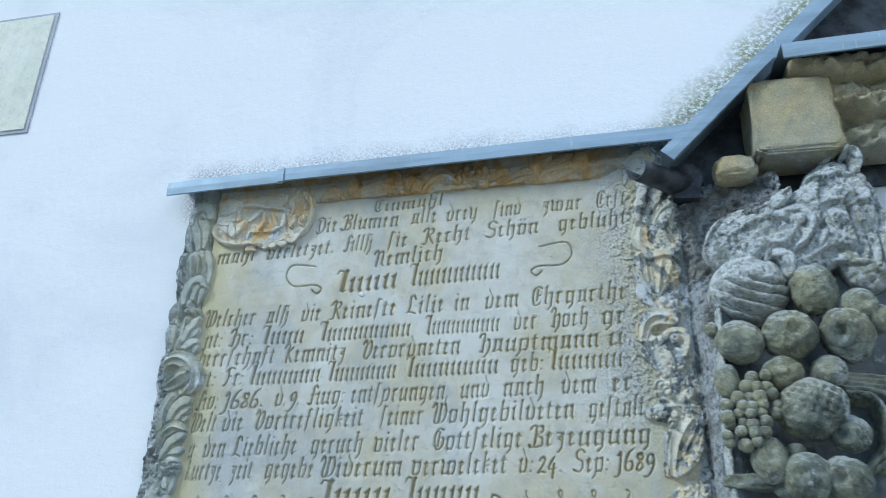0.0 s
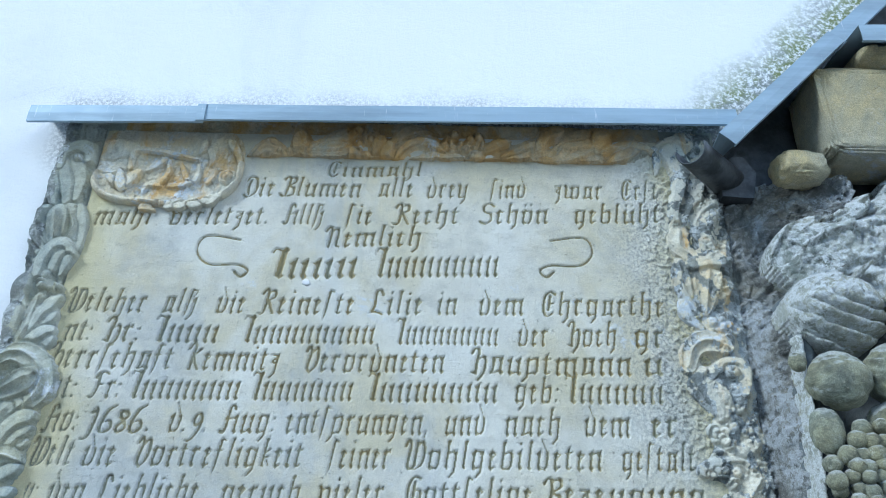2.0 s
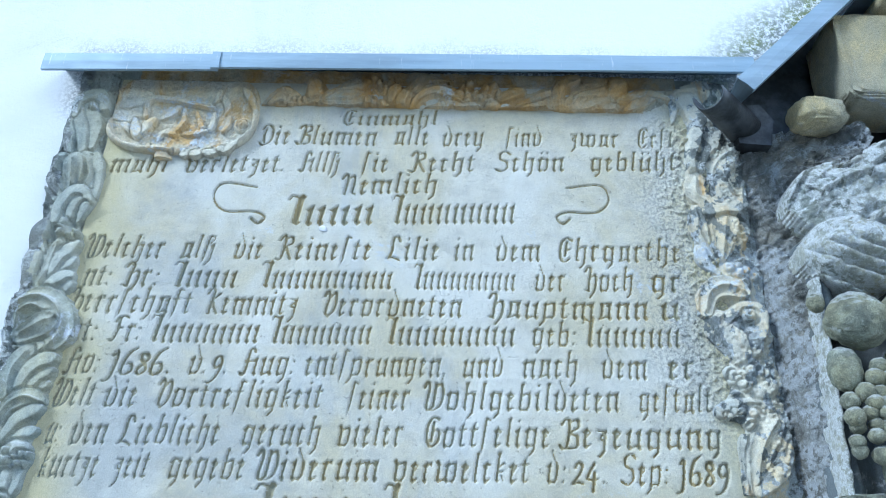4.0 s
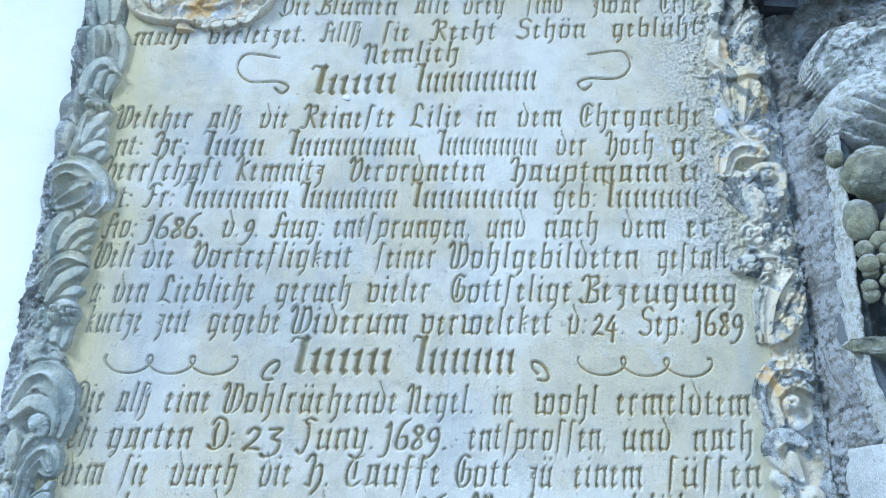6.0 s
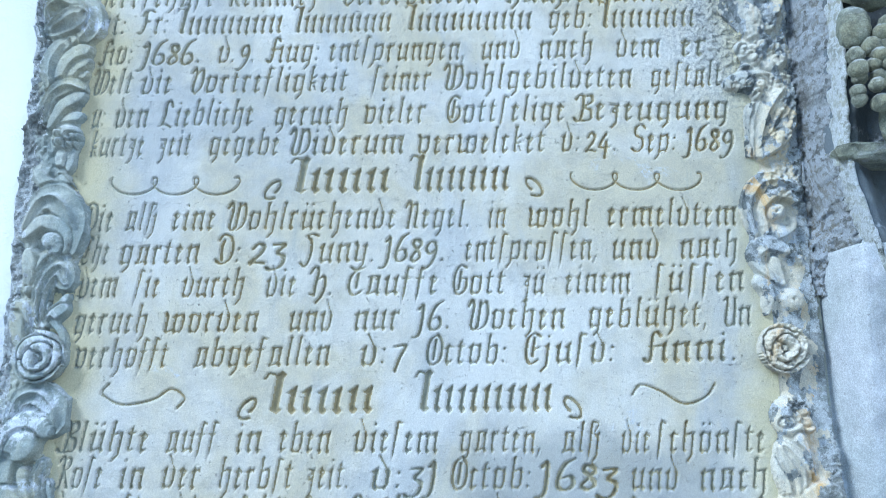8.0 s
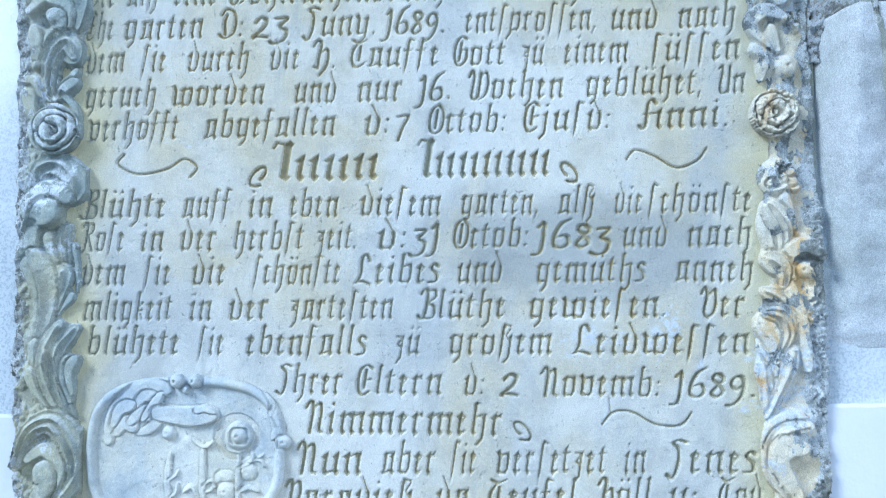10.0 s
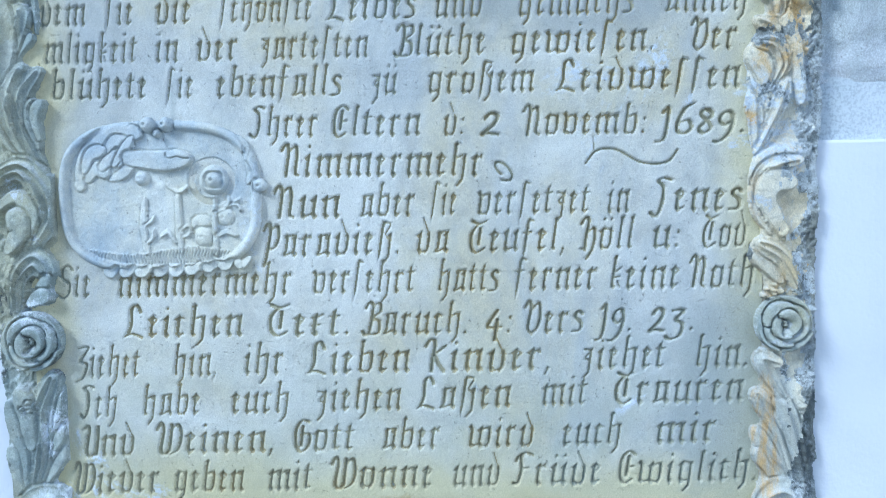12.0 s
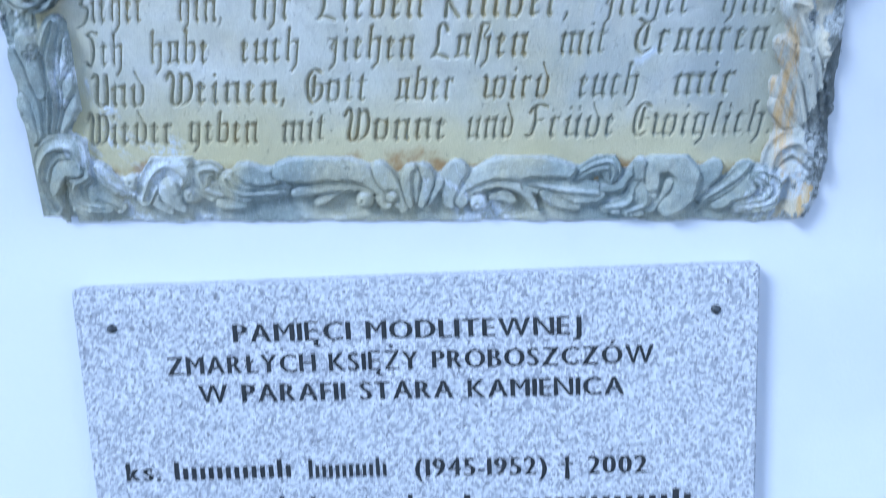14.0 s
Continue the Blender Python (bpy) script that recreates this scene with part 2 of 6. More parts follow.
def granite():
    n = Nodes("light_grey_granite", 0.35)
    v = n.cells(330)
    sep = n.t.nodes.new("ShaderNodeSeparateColor")
    n.t.links.new(v.outputs["Color"], sep.inputs[0])
    r = sep.outputs[0]
    col = n.mix(n.step(r, 0.30, 0.34), (0.27, 0.28, 0.31), (0.50, 0.51, 0.53))
    col = n.mix(n.step(r, 0.55, 0.60), col, (0.66, 0.67, 0.68))
    col = n.mix(n.step(r, 0.92, 0.94), col, (0.15, 0.155, 0.17))
    col = n.mix(n.step(n.noise(170, 5, 0.7), 0.35, 0.65, 0.0, 0.6), col, (0.40, 0.42, 0.45))
    n.bump(n.noise(400, 2, 0.5), 0.0003, 0.3)
    return n.done(col, n.step(r, 0.2, 0.8, 0.3, 0.5))


def zinc(name, colour, rough):
    n = Nodes(name, rough, 0.25)
    col = n.mix(n.step(n.noise(9, 6, 0.65, stretch=(0.4, 1, 3)), 0.35, 0.7), colour, tuple(c * 0.72 for c in colour))
    col = n.mix(n.step(n.noise(60, 5, 0.7, stretch=(2.5, 1, 0.25)), 0.62, 0.72, 0.0, 0.5), col, (0.72, 0.74, 0.76))
    n.bump(n.noise(12, 3, 0.5), 0.003, 0.3)
    return n.done(col, n.step(n.noise(25, 4, 0.6), 0.3, 0.7, rough, rough + 0.2))


def plain(name, a, b, scale, rough, depth=0.001, metal=0.0):
    n = Nodes(name, rough, metal)
    n.bump(n.noise(scale * 6, 4, 0.6), depth, 0.6)
    return n.done(n.mix(n.step(n.noise(scale, 6, 0.65), 0.35, 0.65), a, b))


OLD_PLASTER, NEW_PLASTER, GRANITE = wall_plaster(), fresh_plaster(), granite()
ZINC = zinc("grey_zinc_sheet", (0.33, 0.43, 0.52), 0.5)
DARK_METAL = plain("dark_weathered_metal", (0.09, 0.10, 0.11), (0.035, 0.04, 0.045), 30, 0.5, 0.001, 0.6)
MORTAR = sandstone("crumbling_grey_mortar", (0.46, 0.48, 0.47), (0.40, 0.38, 0.31), (0.24, 0.26, 0.26), rust=0.02, lichen=0.20, crust=0.17, rough=3.0, mottle=0.65, pale_top=0.5)
DAMP_PLASTER = sandstone("damp_lime_plaster", (0.74, 0.76, 0.78), (0.66, 0.70, 0.69), (0.50, 0.54, 0.54), lichen=0.08, rough=0.9, mottle=0.12)
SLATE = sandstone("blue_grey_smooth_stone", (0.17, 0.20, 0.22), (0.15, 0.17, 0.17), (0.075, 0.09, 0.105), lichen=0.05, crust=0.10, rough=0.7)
YELLOW_WASH = sandstone("yellow_limewash", (0.84, 0.84, 0.70), (0.84, 0.85, 0.76), (0.76, 0.78, 0.66), rough=0.5, speck=0.2)
GREY_LINE = plain("grey_limewash", (0.36, 0.38, 0.42), (0.46, 0.48, 0.52), 20, 0.95)
BLACK_PAINT = plain("black_letter_paint", (0.012, 0.014, 0.016), (0.025, 0.027, 0.03), 60, 0.5, 0.0003)
GRAVEL = plain("grey_gravel", (0.30, 0.29, 0.27), (0.20, 0.20, 0.18), 25, 0.95, 0.01)

# ---- structure ----
tagged(part("ground", box(-150, 150, -150, 150, -0.5, 0), GRAVEL, smooth=False), kind="structure")
tagged(part("wall_north", box(-5, 5, WALL_Y, 0.7, 0, 6.5), OLD_PLASTER, smooth=False), "old white lime plaster wall with damp stains", kind="structure")


def coat():
    """The newer white coat: 7 mm proud, with an uneven upper edge, leaning out below the old slab."""
    xs = [-5 + 0.02 * i for i in range(501)]
    bm = bmesh.new()
    rows = []
    for x in xs:
        top = 1.738 + 0.0100 * x + 0.004 * grain((x, 3, 0), 9) + 0.002 * grain((x, 5, 0), 60)
        rows.append([bm.verts.new((x, y, z)) for y, z in ((WALL_Y + 0.01, top), (0.0105, top), (0.009, top - 0.003), *((0.009 - 0.1 * (1.32 - z) ** 2 / 0.13, z) for z in np.linspace(1.32, 1.19, 12)), (-0.243, 0.0), (WALL_Y + 0.01, 0.0))])
    for a, b in zip(rows, rows[1:]):
        for i in range(len(a) - 1):
            bm.faces.new((a[i], a[i + 1], b[i + 1], b[i]))
    bmesh.ops.recalc_face_normals(bm, faces=bm.faces)
    return tagged(part("plaster_coat", bm, NEW_PLASTER, smooth=False), "fresh white plaster coat over the lower wall", kind="structure")


coat()

# painted corner stone at the wall's edge
quoin = tagged(new("painted_quoin"), "yellow limewashed corner block with a grey outline", "quoin", kind="structure")
edge = [(-1.55, 3.108), (-0.985, 3.108), (-1.000, 3.476), (-1.55, 3.476)]
part("outline", slab(edge, WALL_Y - 0.003, WALL_Y + 0.01), GREY_LINE, quoin, smooth=False)
part("block", slab([(-1.55, 3.117), (-0.995, 3.117), (-1.010, 3.467), (-1.55, 3.467)], WALL_Y - 0.0055, WALL_Y + 0.01), YELLOW_WASH, quoin, smooth=False)


# ---- carved relief ----
class Relief:
    """A carved surface over x0..x1, z0..z1: heights are gathered stroke by stroke, the highest wins."""

    def __init__(self, x0, x1, z0, z1, step, ground=0.0):
        self.x = np.linspace(x0, x1, max(2, int(round((x1 - x0) / step)) + 1))
        self.z = np.linspace(z0, z1, max(2, int(round((z1 - z0) / step)) + 1))
        self.X, self.Z = np.meshgrid(self.x, self.z)
        self.H = np.full(self.X.shape, float(ground))

    def window(self, pts, w):
        p = np.asarray(pts, float)
        i = np.searchsorted(self.x, (p[:, 0].min() - w, p[:, 0].max() + w))
        j = np.searchsorted(self.z, (p[:, 1].min() - w, p[:, 1].max() + w))
        return slice(j[0], j[1]), slice(i[0], i[1])

    def ridge(self, pts, w0, w1, h0, h1=None, power=0.5, under=1.0):
        """A rounded roll along a line, tapering in width and height; under: what stays of the ground close round it."""
        h1 = h0 if h1 is None else h1
        win = self.window(pts, max(w0, w1))
        X, Z = self.X[win], self.Z[win]
        if X.size == 0:
            return
        p = np.asarray(pts, float)
        best = np.full(X.shape, -1e9)
        n = len(p) - 1
        for k in range(n):
            a, d = p[k], p[k + 1] - p[k]
            s = np.clip(((X - a[0]) * d[0] + (Z - a[1]) * d[1]) / max(d @ d, 1e-12), 0, 1)
            dist = np.hypot(X - a[0] - s * d[0], Z - a[1] - s * d[1])
            t = (k + s) / n
            w = w0 + (w1 - w0) * t
            q = 1 - (dist / np.maximum(w, 1e-5)) ** 2
            val = np.where(q > 0, (h0 + (h1 - h0) * t) * np.maximum(q, 0) ** power, -1e9)
            best = np.maximum(best, val)
            if under < 1:
                low = np.where(q > -0.75, 1.0, 0.0) if k == 0 else np.maximum(low, np.where(q > -0.75, 1.0, 0.0))
        old = self.H[win]
        if under < 1:
            old = np.where(low > 0, old * under, old)
        self.H[win] = np.maximum(old, best)

    def roll(self, pts, w0, w1, high, flutes=0, tilt=0.0, low=0.66, blade=1.0):
        """A leaf lobe or scroll laid over what is there: from a narrow foot to a full round tip, fluted along its run, with an undercut round it."""
        p = np.asarray(bend(*pts, n=6 * (len(pts) - 1)), float)
        win = self.window(p, max(w0, w1) * 1.5)
        X, Z = self.X[win], self.Z[win]
        if X.size == 0:
            return
        n = len(p) - 1
        near = np.full(X.shape, 1e9)
        run, side, fall = np.zeros(X.shape), np.zeros(X.shape), np.zeros(X.shape)
        for k in range(n):
            a, d = p[k], p[k + 1] - p[k]
            u = np.clip(((X - a[0]) * d[0] + (Z - a[1]) * d[1]) / max(d @ d, 1e-12), 0, 1)
            dx, dz = X - a[0] - u * d[0], Z - a[1] - u * d[1]
            t = (k + u) / n
            swell = 1.42 * (0.7 * w0 + (w1 - 0.7 * w0) * np.sin(t * 1.75)) * (1 - 0.42 * np.clip((t - 0.62) / 0.38, 0, 1) ** 2)
            q = np.hypot(dx, dz) / np.maximum(swell, 1e-5)
            hit = q < near
            near = np.where(hit, q, near)
            run = np.where(hit, t, run)
            fall = np.where(hit, (0.55 * dx - 0.83 * dz) / np.maximum(swell, 1e-5), fall)
            side = np.where(hit, np.sign(d[0] * dz - d[1] * dx) * q, side)
        dome = np.clip(1 - near ** 2.4, 0, 1) ** 0.62
        crown = high * (0.72 + 0.28 * np.sin(np.clip(run, 0, 1) * 2.2))
        # hollowed flutes with sharp ridges between them; the outer edge of the blade stands up
        part_way = np.mod((side + 1) * max(1, flutes) / 2, 1.0) * 2 - 1
        hollow = np.sqrt(np.clip(1 - part_way * part_way, 0, 1)) * (0.52 if flutes else 0.26) * blade * np.clip(1.25 - 0.55 * run, 0, 1)
        top = crown * ((low + (1 - low) * dome) * (1 - hollow) + (0.12 * fall * blade + tilt * side) * (near < 1))
        old = self.H[win]
        old = np.where((near >= 1) & (near < 1.28), old - np.minimum(0.45 * old, 0.005), old)
        self.H[win] = np.where(near < 1, np.maximum(top, old - 0.009), old)

    def knob(self, x, z, r, h):
        """A round boss, undercut all round."""
        self.roll([(x - 0.0008, z), (x, z), (x + 0.0008, z)], r / 1.42, r / 1.42, h, low=0.25, blade=0.0)

    def crumbs(self, x, z, r, count, h):
        """A mass broken up by weather: lumps of several sizes round one spot."""
        rnd = random.Random(int(x * 7001) + int(z * 977))
        for _ in range(count):
            a, q = rnd.uniform(0, 6.28), r * rnd.random() ** 0.6
            self.knob(x + q * math.cos(a), z + 0.8 * q * math.sin(a), r * rnd.uniform(0.14, 0.34), h * rnd.uniform(0.62, 1.0))

    def rosette(self, x, z, r, h):
        """A rose: petals that lie over one another in three turns round a hollow eye."""
        self.knob(x, z, r, h * 0.62)
        for q, wide, high, turns in ((0.80, 0.20, 0.80, 3), (0.54, 0.18, 0.94, 3), (0.29, 0.15, 1.04, 2)):
            for k in range(turns):
                a0 = k * 6.28 / turns + q * 5
                arc = [(x + r * (q + 0.07 * u) * math.cos(a0 + u * 7.4 / turns), z + r * (q + 0.07 * u) * math.sin(a0 + u * 7.4 / turns)) for u in np.linspace(0, 1, 6)]
                self.roll(arc, r * wide * 0.75, r * wide, h * high, low=0.55, tilt=-0.12)

    def fill(self, reach, share):
        """The stone left standing between the leaves: gaps come up to a share of the height around them."""
        low = np.maximum(self.H, 0)
        for axis in (0, 1, 0, 1):
            pad = np.pad(low, [(reach, reach) if k == axis else (0, 0) for k in (0, 1)], mode="edge")
            run = np.cumsum(pad, axis)
            low = (np.take(run, range(2 * reach, run.shape[axis]), axis) - np.concatenate([np.zeros_like(np.take(run, [0], axis)), np.take(run, range(0, run.shape[axis] - 2 * reach - 1), axis)], axis)) / (2 * reach + 1)
        self.H = np.maximum(self.H, share * low)

    def wear(self, amount, scale, seed=0.0):
        """Uneven weathering in two scales."""
        flat = np.array([noise.fractal(Vector((x * scale, seed, z * scale)), 0.9, 2.0, 5) for x, z in zip(self.X.flat, self.Z.flat)])
        self.H += amount * flat.reshape(self.H.shape)

    def mesh(self, name, front, back, keep=None):
        """The surface as a mesh at y = front - height, with its rim drawn back to the wall."""
        nz, nx = self.H.shape
        keep = np.ones(self.H.shape, bool) if keep is None else keep
        verts, faces, index = [], [], -np.ones(self.H.shape, int)
        for j, i in zip(*np.nonzero(keep)):
            index[j, i] = len(verts)
            verts.append((self.X[j, i], front - self.H[j, i], self.Z[j, i]))
        edges = {}
        for j in range(nz - 1):
            for i in range(nx - 1):
                q = (index[j, i], index[j, i + 1], index[j + 1, i + 1], index[j + 1, i])
                if min(q) >= 0:
                    faces.append(q)
                    for a, b in zip(q, q[1:] + q[:1]):
                        if (b, a) in edges:
                            del edges[(b, a)]
                        else:
                            edges[(a, b)] = 1
        low = {}
        for a, b in edges:
            for v in (a, b):
                if v not in low:
                    low[v] = len(verts)
                    verts.append((verts[v][0], back, verts[v][2]))
            faces.append((b, a, low[a], low[b]))
        me = bpy.data.meshes.new(name)
        me.from_pydata(verts, [], [tuple(int(v) for v in f) for f in faces])
        return me


# ---- blackletter carving ----
STROKES = {
    "i": "m.3 o.3,1.34", "n": "m.3 m.86 b.34,.80,.80,.98", "m": "m.3 m.84 m1.38 b.34,.80,.78,.98 b.88,.80,1.32,.98", "u": "m.3 m.86 b.36,.03,.78,.20",
    "r": "m.3 b.34,.80,.70,1.0 b.56,.84,.74,.84", "e": "m.3 b.30,.96,.62,.80 b.62,.86,.34,.52 b.36,.04,.66,.20", "c": "m.3 b.30,.96,.66,.84 b.36,.04,.66,.20",
    "o": "m.3 p.82 b.28,.96,.72,.90 b.38,.04,.80,.10", "a": "p.34 m.84 b.20,.90,.80,.98 b.32,.04,.76,.20", "d": "m.3 p.82 b.84,.86,.36,1.62 b.38,.04,.80,.10",
    "b": "A.3 p.84 b.34,.82,.80,.98 b.38,.04,.80,.10", "h": "A.3 t.86 b.34,.82,.80,.98", "l": "A.3", "k": "A.3 b.36,.76,.72,.98 b.36,.52,.74,.58 b.56,.40,.80,.06",
    "t": "T.3 b.06,.90,.62,.94 b.36,.03,.62,.18", "f": "F.3 b.04,.86,.62,.90 b.30,1.5,.70,1.36", "s": "F.3 b.30,1.5,.70,1.36",
    "g": "m.3 t.84 b.28,.96,.74,.92 b.38,.04,.80,.14", "p": "t.3 p.86 b.34,.82,.80,.98 b.30,.04,.84,.12", "v": "V.3 p.84 b.38,.04,.80,.10 b.34,.82,.80,.98",
    "w": "V.3 m.84 p1.36 b.36,.03,.78,.18 b.90,.04,1.32,.10 b.88,.82,1.30,.98", "x": "m.3 b.34,.80,.70,1.0 b.10,.46,.60,.52", "y": "V.3 t.84 b.38,.04,.80,.14",
    "z": "b.14,.94,.62,.90 b.60,.88,.28,.52 b.28,.52,.62,.42 t.62", "j": "t.3 o.3,1.34", "q": "m.3 t.84 b.28,.96,.74,.92 b.38,.04,.80,.14",
    "ß": "F.3 b.30,1.5,.82,1.40 b.80,1.36,.52,.92 b.52,.92,.86,.66 t.84", "ü": "m.3 m.86 b.36,.03,.78,.20 o.34,1.36 o.80,1.36",
    "ö": "m.3 p.82 b.28,.96,.72,.90 b.38,.04,.80,.10 o.34,1.36 o.76,1.36", ".": "o.25,.10", ",": "o.25,.10 b.28,.08,.16,-.22", ":": "o.25,.14 o.25,.76",
    "#": "m.3 m.84 b.30,.97,.44,1.04", "@": "Q.34 b.30,1.50,-.10,1.60 b-.10,1.60,-.20,1.34",
}
STROKES.update({
    "A": "k.1,.12,.3,0,.42,.3,.42,1.3,.62,1.48,.8,1.3 m1.05 b.2,.75,1.0,.8", "B": "k.05,1.25,.25,1.5,.5,1.3,.45,.2,.25,0,.05,.15 k.45,1.35,.9,1.45,1.0,1.1,.6,.8,1.0,.6,1.0,.1,.5,.02",
    "D": "k.05,1.2,.3,1.5,.8,1.35,1.0,.8,.9,.2,.45,-.02,.1,.15 k.4,1.2,.3,.8,.45,.2", "E": "k.85,1.35,.5,1.5,.15,1.2,.15,.4,.45,0,.85,.2 k.52,1.25,.5,.4 b.5,.75,.9,.8",
    "F": "k.95,1.4,.6,1.5,.3,1.4,.42,.8,.3,.1,.05,.1 b.4,.8,.85,.8 k.05,1.15,.2,1.4,.4,1.4", "G": "k.8,1.4,.4,1.5,.1,1.1,.15,.4,.5,0,.9,.3,.9,.8,.6,.85 k.47,1.2,.47,.3",
    "H": "k0,1.2,.2,1.5,.45,1.35,.4,.7,.42,.05 k.42,.8,.8,1.0,.95,.7,.9,.1,.6,-.35 k.2,.1,.42,.05", "I": "k.85,1.4,.45,1.5,.2,1.35,.5,1.1,.55,.4,.35,0,.05,.15",
    "J": "k.85,1.4,.45,1.5,.2,1.35,.5,1.1,.55,.4,.35,-.2,.05,-.05", "K": "k0,1.2,.2,1.5,.45,1.35,.4,.6,.42,.05 k.45,.8,.95,1.2 k.5,.75,.7,.4,1.0,.05",
    "L": "k.8,1.2,.55,1.5,.3,1.3,.35,.6,.2,.15,.05,.05 k.15,.1,.5,.15,.98,0", "N": "k0,1.15,.2,1.45,.4,1.2,.4,.05 k.4,1.1,.75,1.35,.9,1.0,.9,.2,1.1,.05",
    "O": "k.6,1.5,.15,1.2,.12,.4,.5,0,.95,.3,.95,1.1,.6,1.5 k.52,1.2,.52,.3", "P": "k.05,1.2,.25,1.5,.45,1.3,.42,.1,.3,-.4 k.42,1.2,.85,1.4,1.0,.9,.8,.4,.45,.4",
    "R": "k.05,1.2,.25,1.5,.45,1.3,.42,.1,.1,0 k.42,1.3,.9,1.4,.95,1.0,.5,.8 k.6,.8,.85,.4,1.1,.05", "S": "k.95,1.3,.6,1.5,.2,1.3,.3,.9,.8,.7,.85,.25,.5,0,.05,.15",
    "T": "k.95,1.45,.5,1.3,.1,1.45 k.5,1.3,.15,.9,.2,.3,.55,0,.98,.2 k.62,1.1,.62,.4", "U": "k.05,1.3,.25,1.45,.35,1.2,.3,.3,.55,0,.85,.2 k.85,1.4,.9,.8,.9,.1",
    "V": "k.05,1.2,.2,1.5,.4,1.2,.35,.3,.6,0 k.45,1.1,.8,1.4,.98,.9,.9,.3,.6,0", "W": "k0,1.2,.15,1.5,.35,1.2,.3,.25,.55,0,.75,.25 k.75,1.4,.75,.2 k.75,1.2,1.1,1.4,1.3,.9,1.2,.25,.8,0",
    "1": "k.12,1.05,.34,1.2,.36,.1,.24,-.30,.0,-.36", "2": "k.16,.8,.36,1.05,.62,.9,.5,.5,.14,.03,.4,.08,.74,.02", "3": "k.14,.95,.62,.95,.34,.55,.66,.3,.56,-.2,.2,-.36,.0,-.26",
    "4": "k.5,1.05,.12,.3,.8,.3 k.56,.6,.56,-.30", "6": "k.72,1.45,.36,1.2,.16,.6,.2,.12,.5,0,.74,.28,.6,.62,.3,.55", "7": "k.14,.92,.72,.95,.5,.4,.34,-.3",
    "8": "k.6,.98,.3,1.15,.2,.9,.5,.58,.66,.25,.4,0,.18,.2,.4,.55,.64,.9,.5,1.12", "9": "k.66,.6,.42,.42,.18,.66,.3,1.0,.6,1.02,.74,.6,.6,.0,.3,-.36,.06,-.38",
    "M": "k0,1.2,.2,1.5,.4,1.2,.36,.3,.12,.02 k.40,1.2,.65,1.45,.80,1.2,.80,.1 k.80,1.2,1.1,1.42,1.26,1.1,1.2,.2,1.4,.05",
    "Z": "k.1,1.4,.8,1.4,.3,.8,.8,.6,.6,0,.1,-.2", "~": "k.64,.86,.40,.98,.24,.74,.62,.44,.60,.10,.18,.04",
})
FORM = {
    "m": [(-.26, .80), (.08, 1.08), (.15, .96), (.12, .26), (.27, .10), (.09, -.10), (-.12, .12), (-.11, .72)],
    "p": [(-.17, .88), (.03, 1.07), (.18, .82), (.16, .24), (-.05, -.06), (-.20, .08), (-.08, .22), (-.09, .78)],
    "t": [(-.24, .80), (.06, 1.06), (.13, .92), (.12, -.12), (-.20, -.46), (-.36, -.40), (-.10, -.10), (-.11, .78)],
    "A": [(-.16, 1.42), (.02, 1.58), (.20, 1.48), (.13, 1.36), (.13, .20), (.25, .14), (.10, -.02), (-.11, .13), (-.11, 1.34)],
    "T": [(-.11, 1.12), (.13, 1.32), (.13, .20), (.25, .14), (.10, -.02), (-.11, .13)],
    "F": [(-.11, 1.36), (.02, 1.56), (.16, 1.48), (.12, .05), (-.02, -.44), (-.10, -.05)],
    "M": [(-.22, 1.18), (-.02, 1.30), (.13, 1.05), (.13, .20), (.25, .14), (.10, -.02), (-.11, .13), (-.11, .95)],
    "V": [(-.30, 1.00), (-.08, 1.14), (.15, .90), (.15, .20), (.28, .14), (.10, -.04), (-.13, .12), (-.13, .82)],
    "N": [(-.24, 1.02), (-.05, 1.24), (.17, 1.04), (.15, .22), (.28, .15), (.10, -.04), (-.15, .12), (-.13, .96)],
    "Q": [(-.20, 1.50), (.05, 1.72), (.26, 1.54), (.18, 1.40), (.18, .22), (.32, .15), (.12, -.04), (-.16, .12), (-.15, 1.36)],
    "o": [(-.11, .0), (.0, .12), (.12, .0), (.0, -.12)],
}
FONT_CACHE = {}


def ccw(p):
    s = sum(a[0] * b[1] - b[0] * a[1] for a, b in zip(p, p[1:] + p[:1]))
    return p if s > 0 else p[::-1]


def quad(x0, y0, x1, y1, w):
    dx, dy = x1 - x0, y1 - y0
    k = w / max(1e-9, math.hypot(dx, dy)) / 2
    return ccw([(x0 - dy * k, y0 + dx * k), (x0 + dy * k, y0 - dx * k), (x1 + dy * k, y1 - dx * k), (x1 - dy * k, y1 + dx * k)])


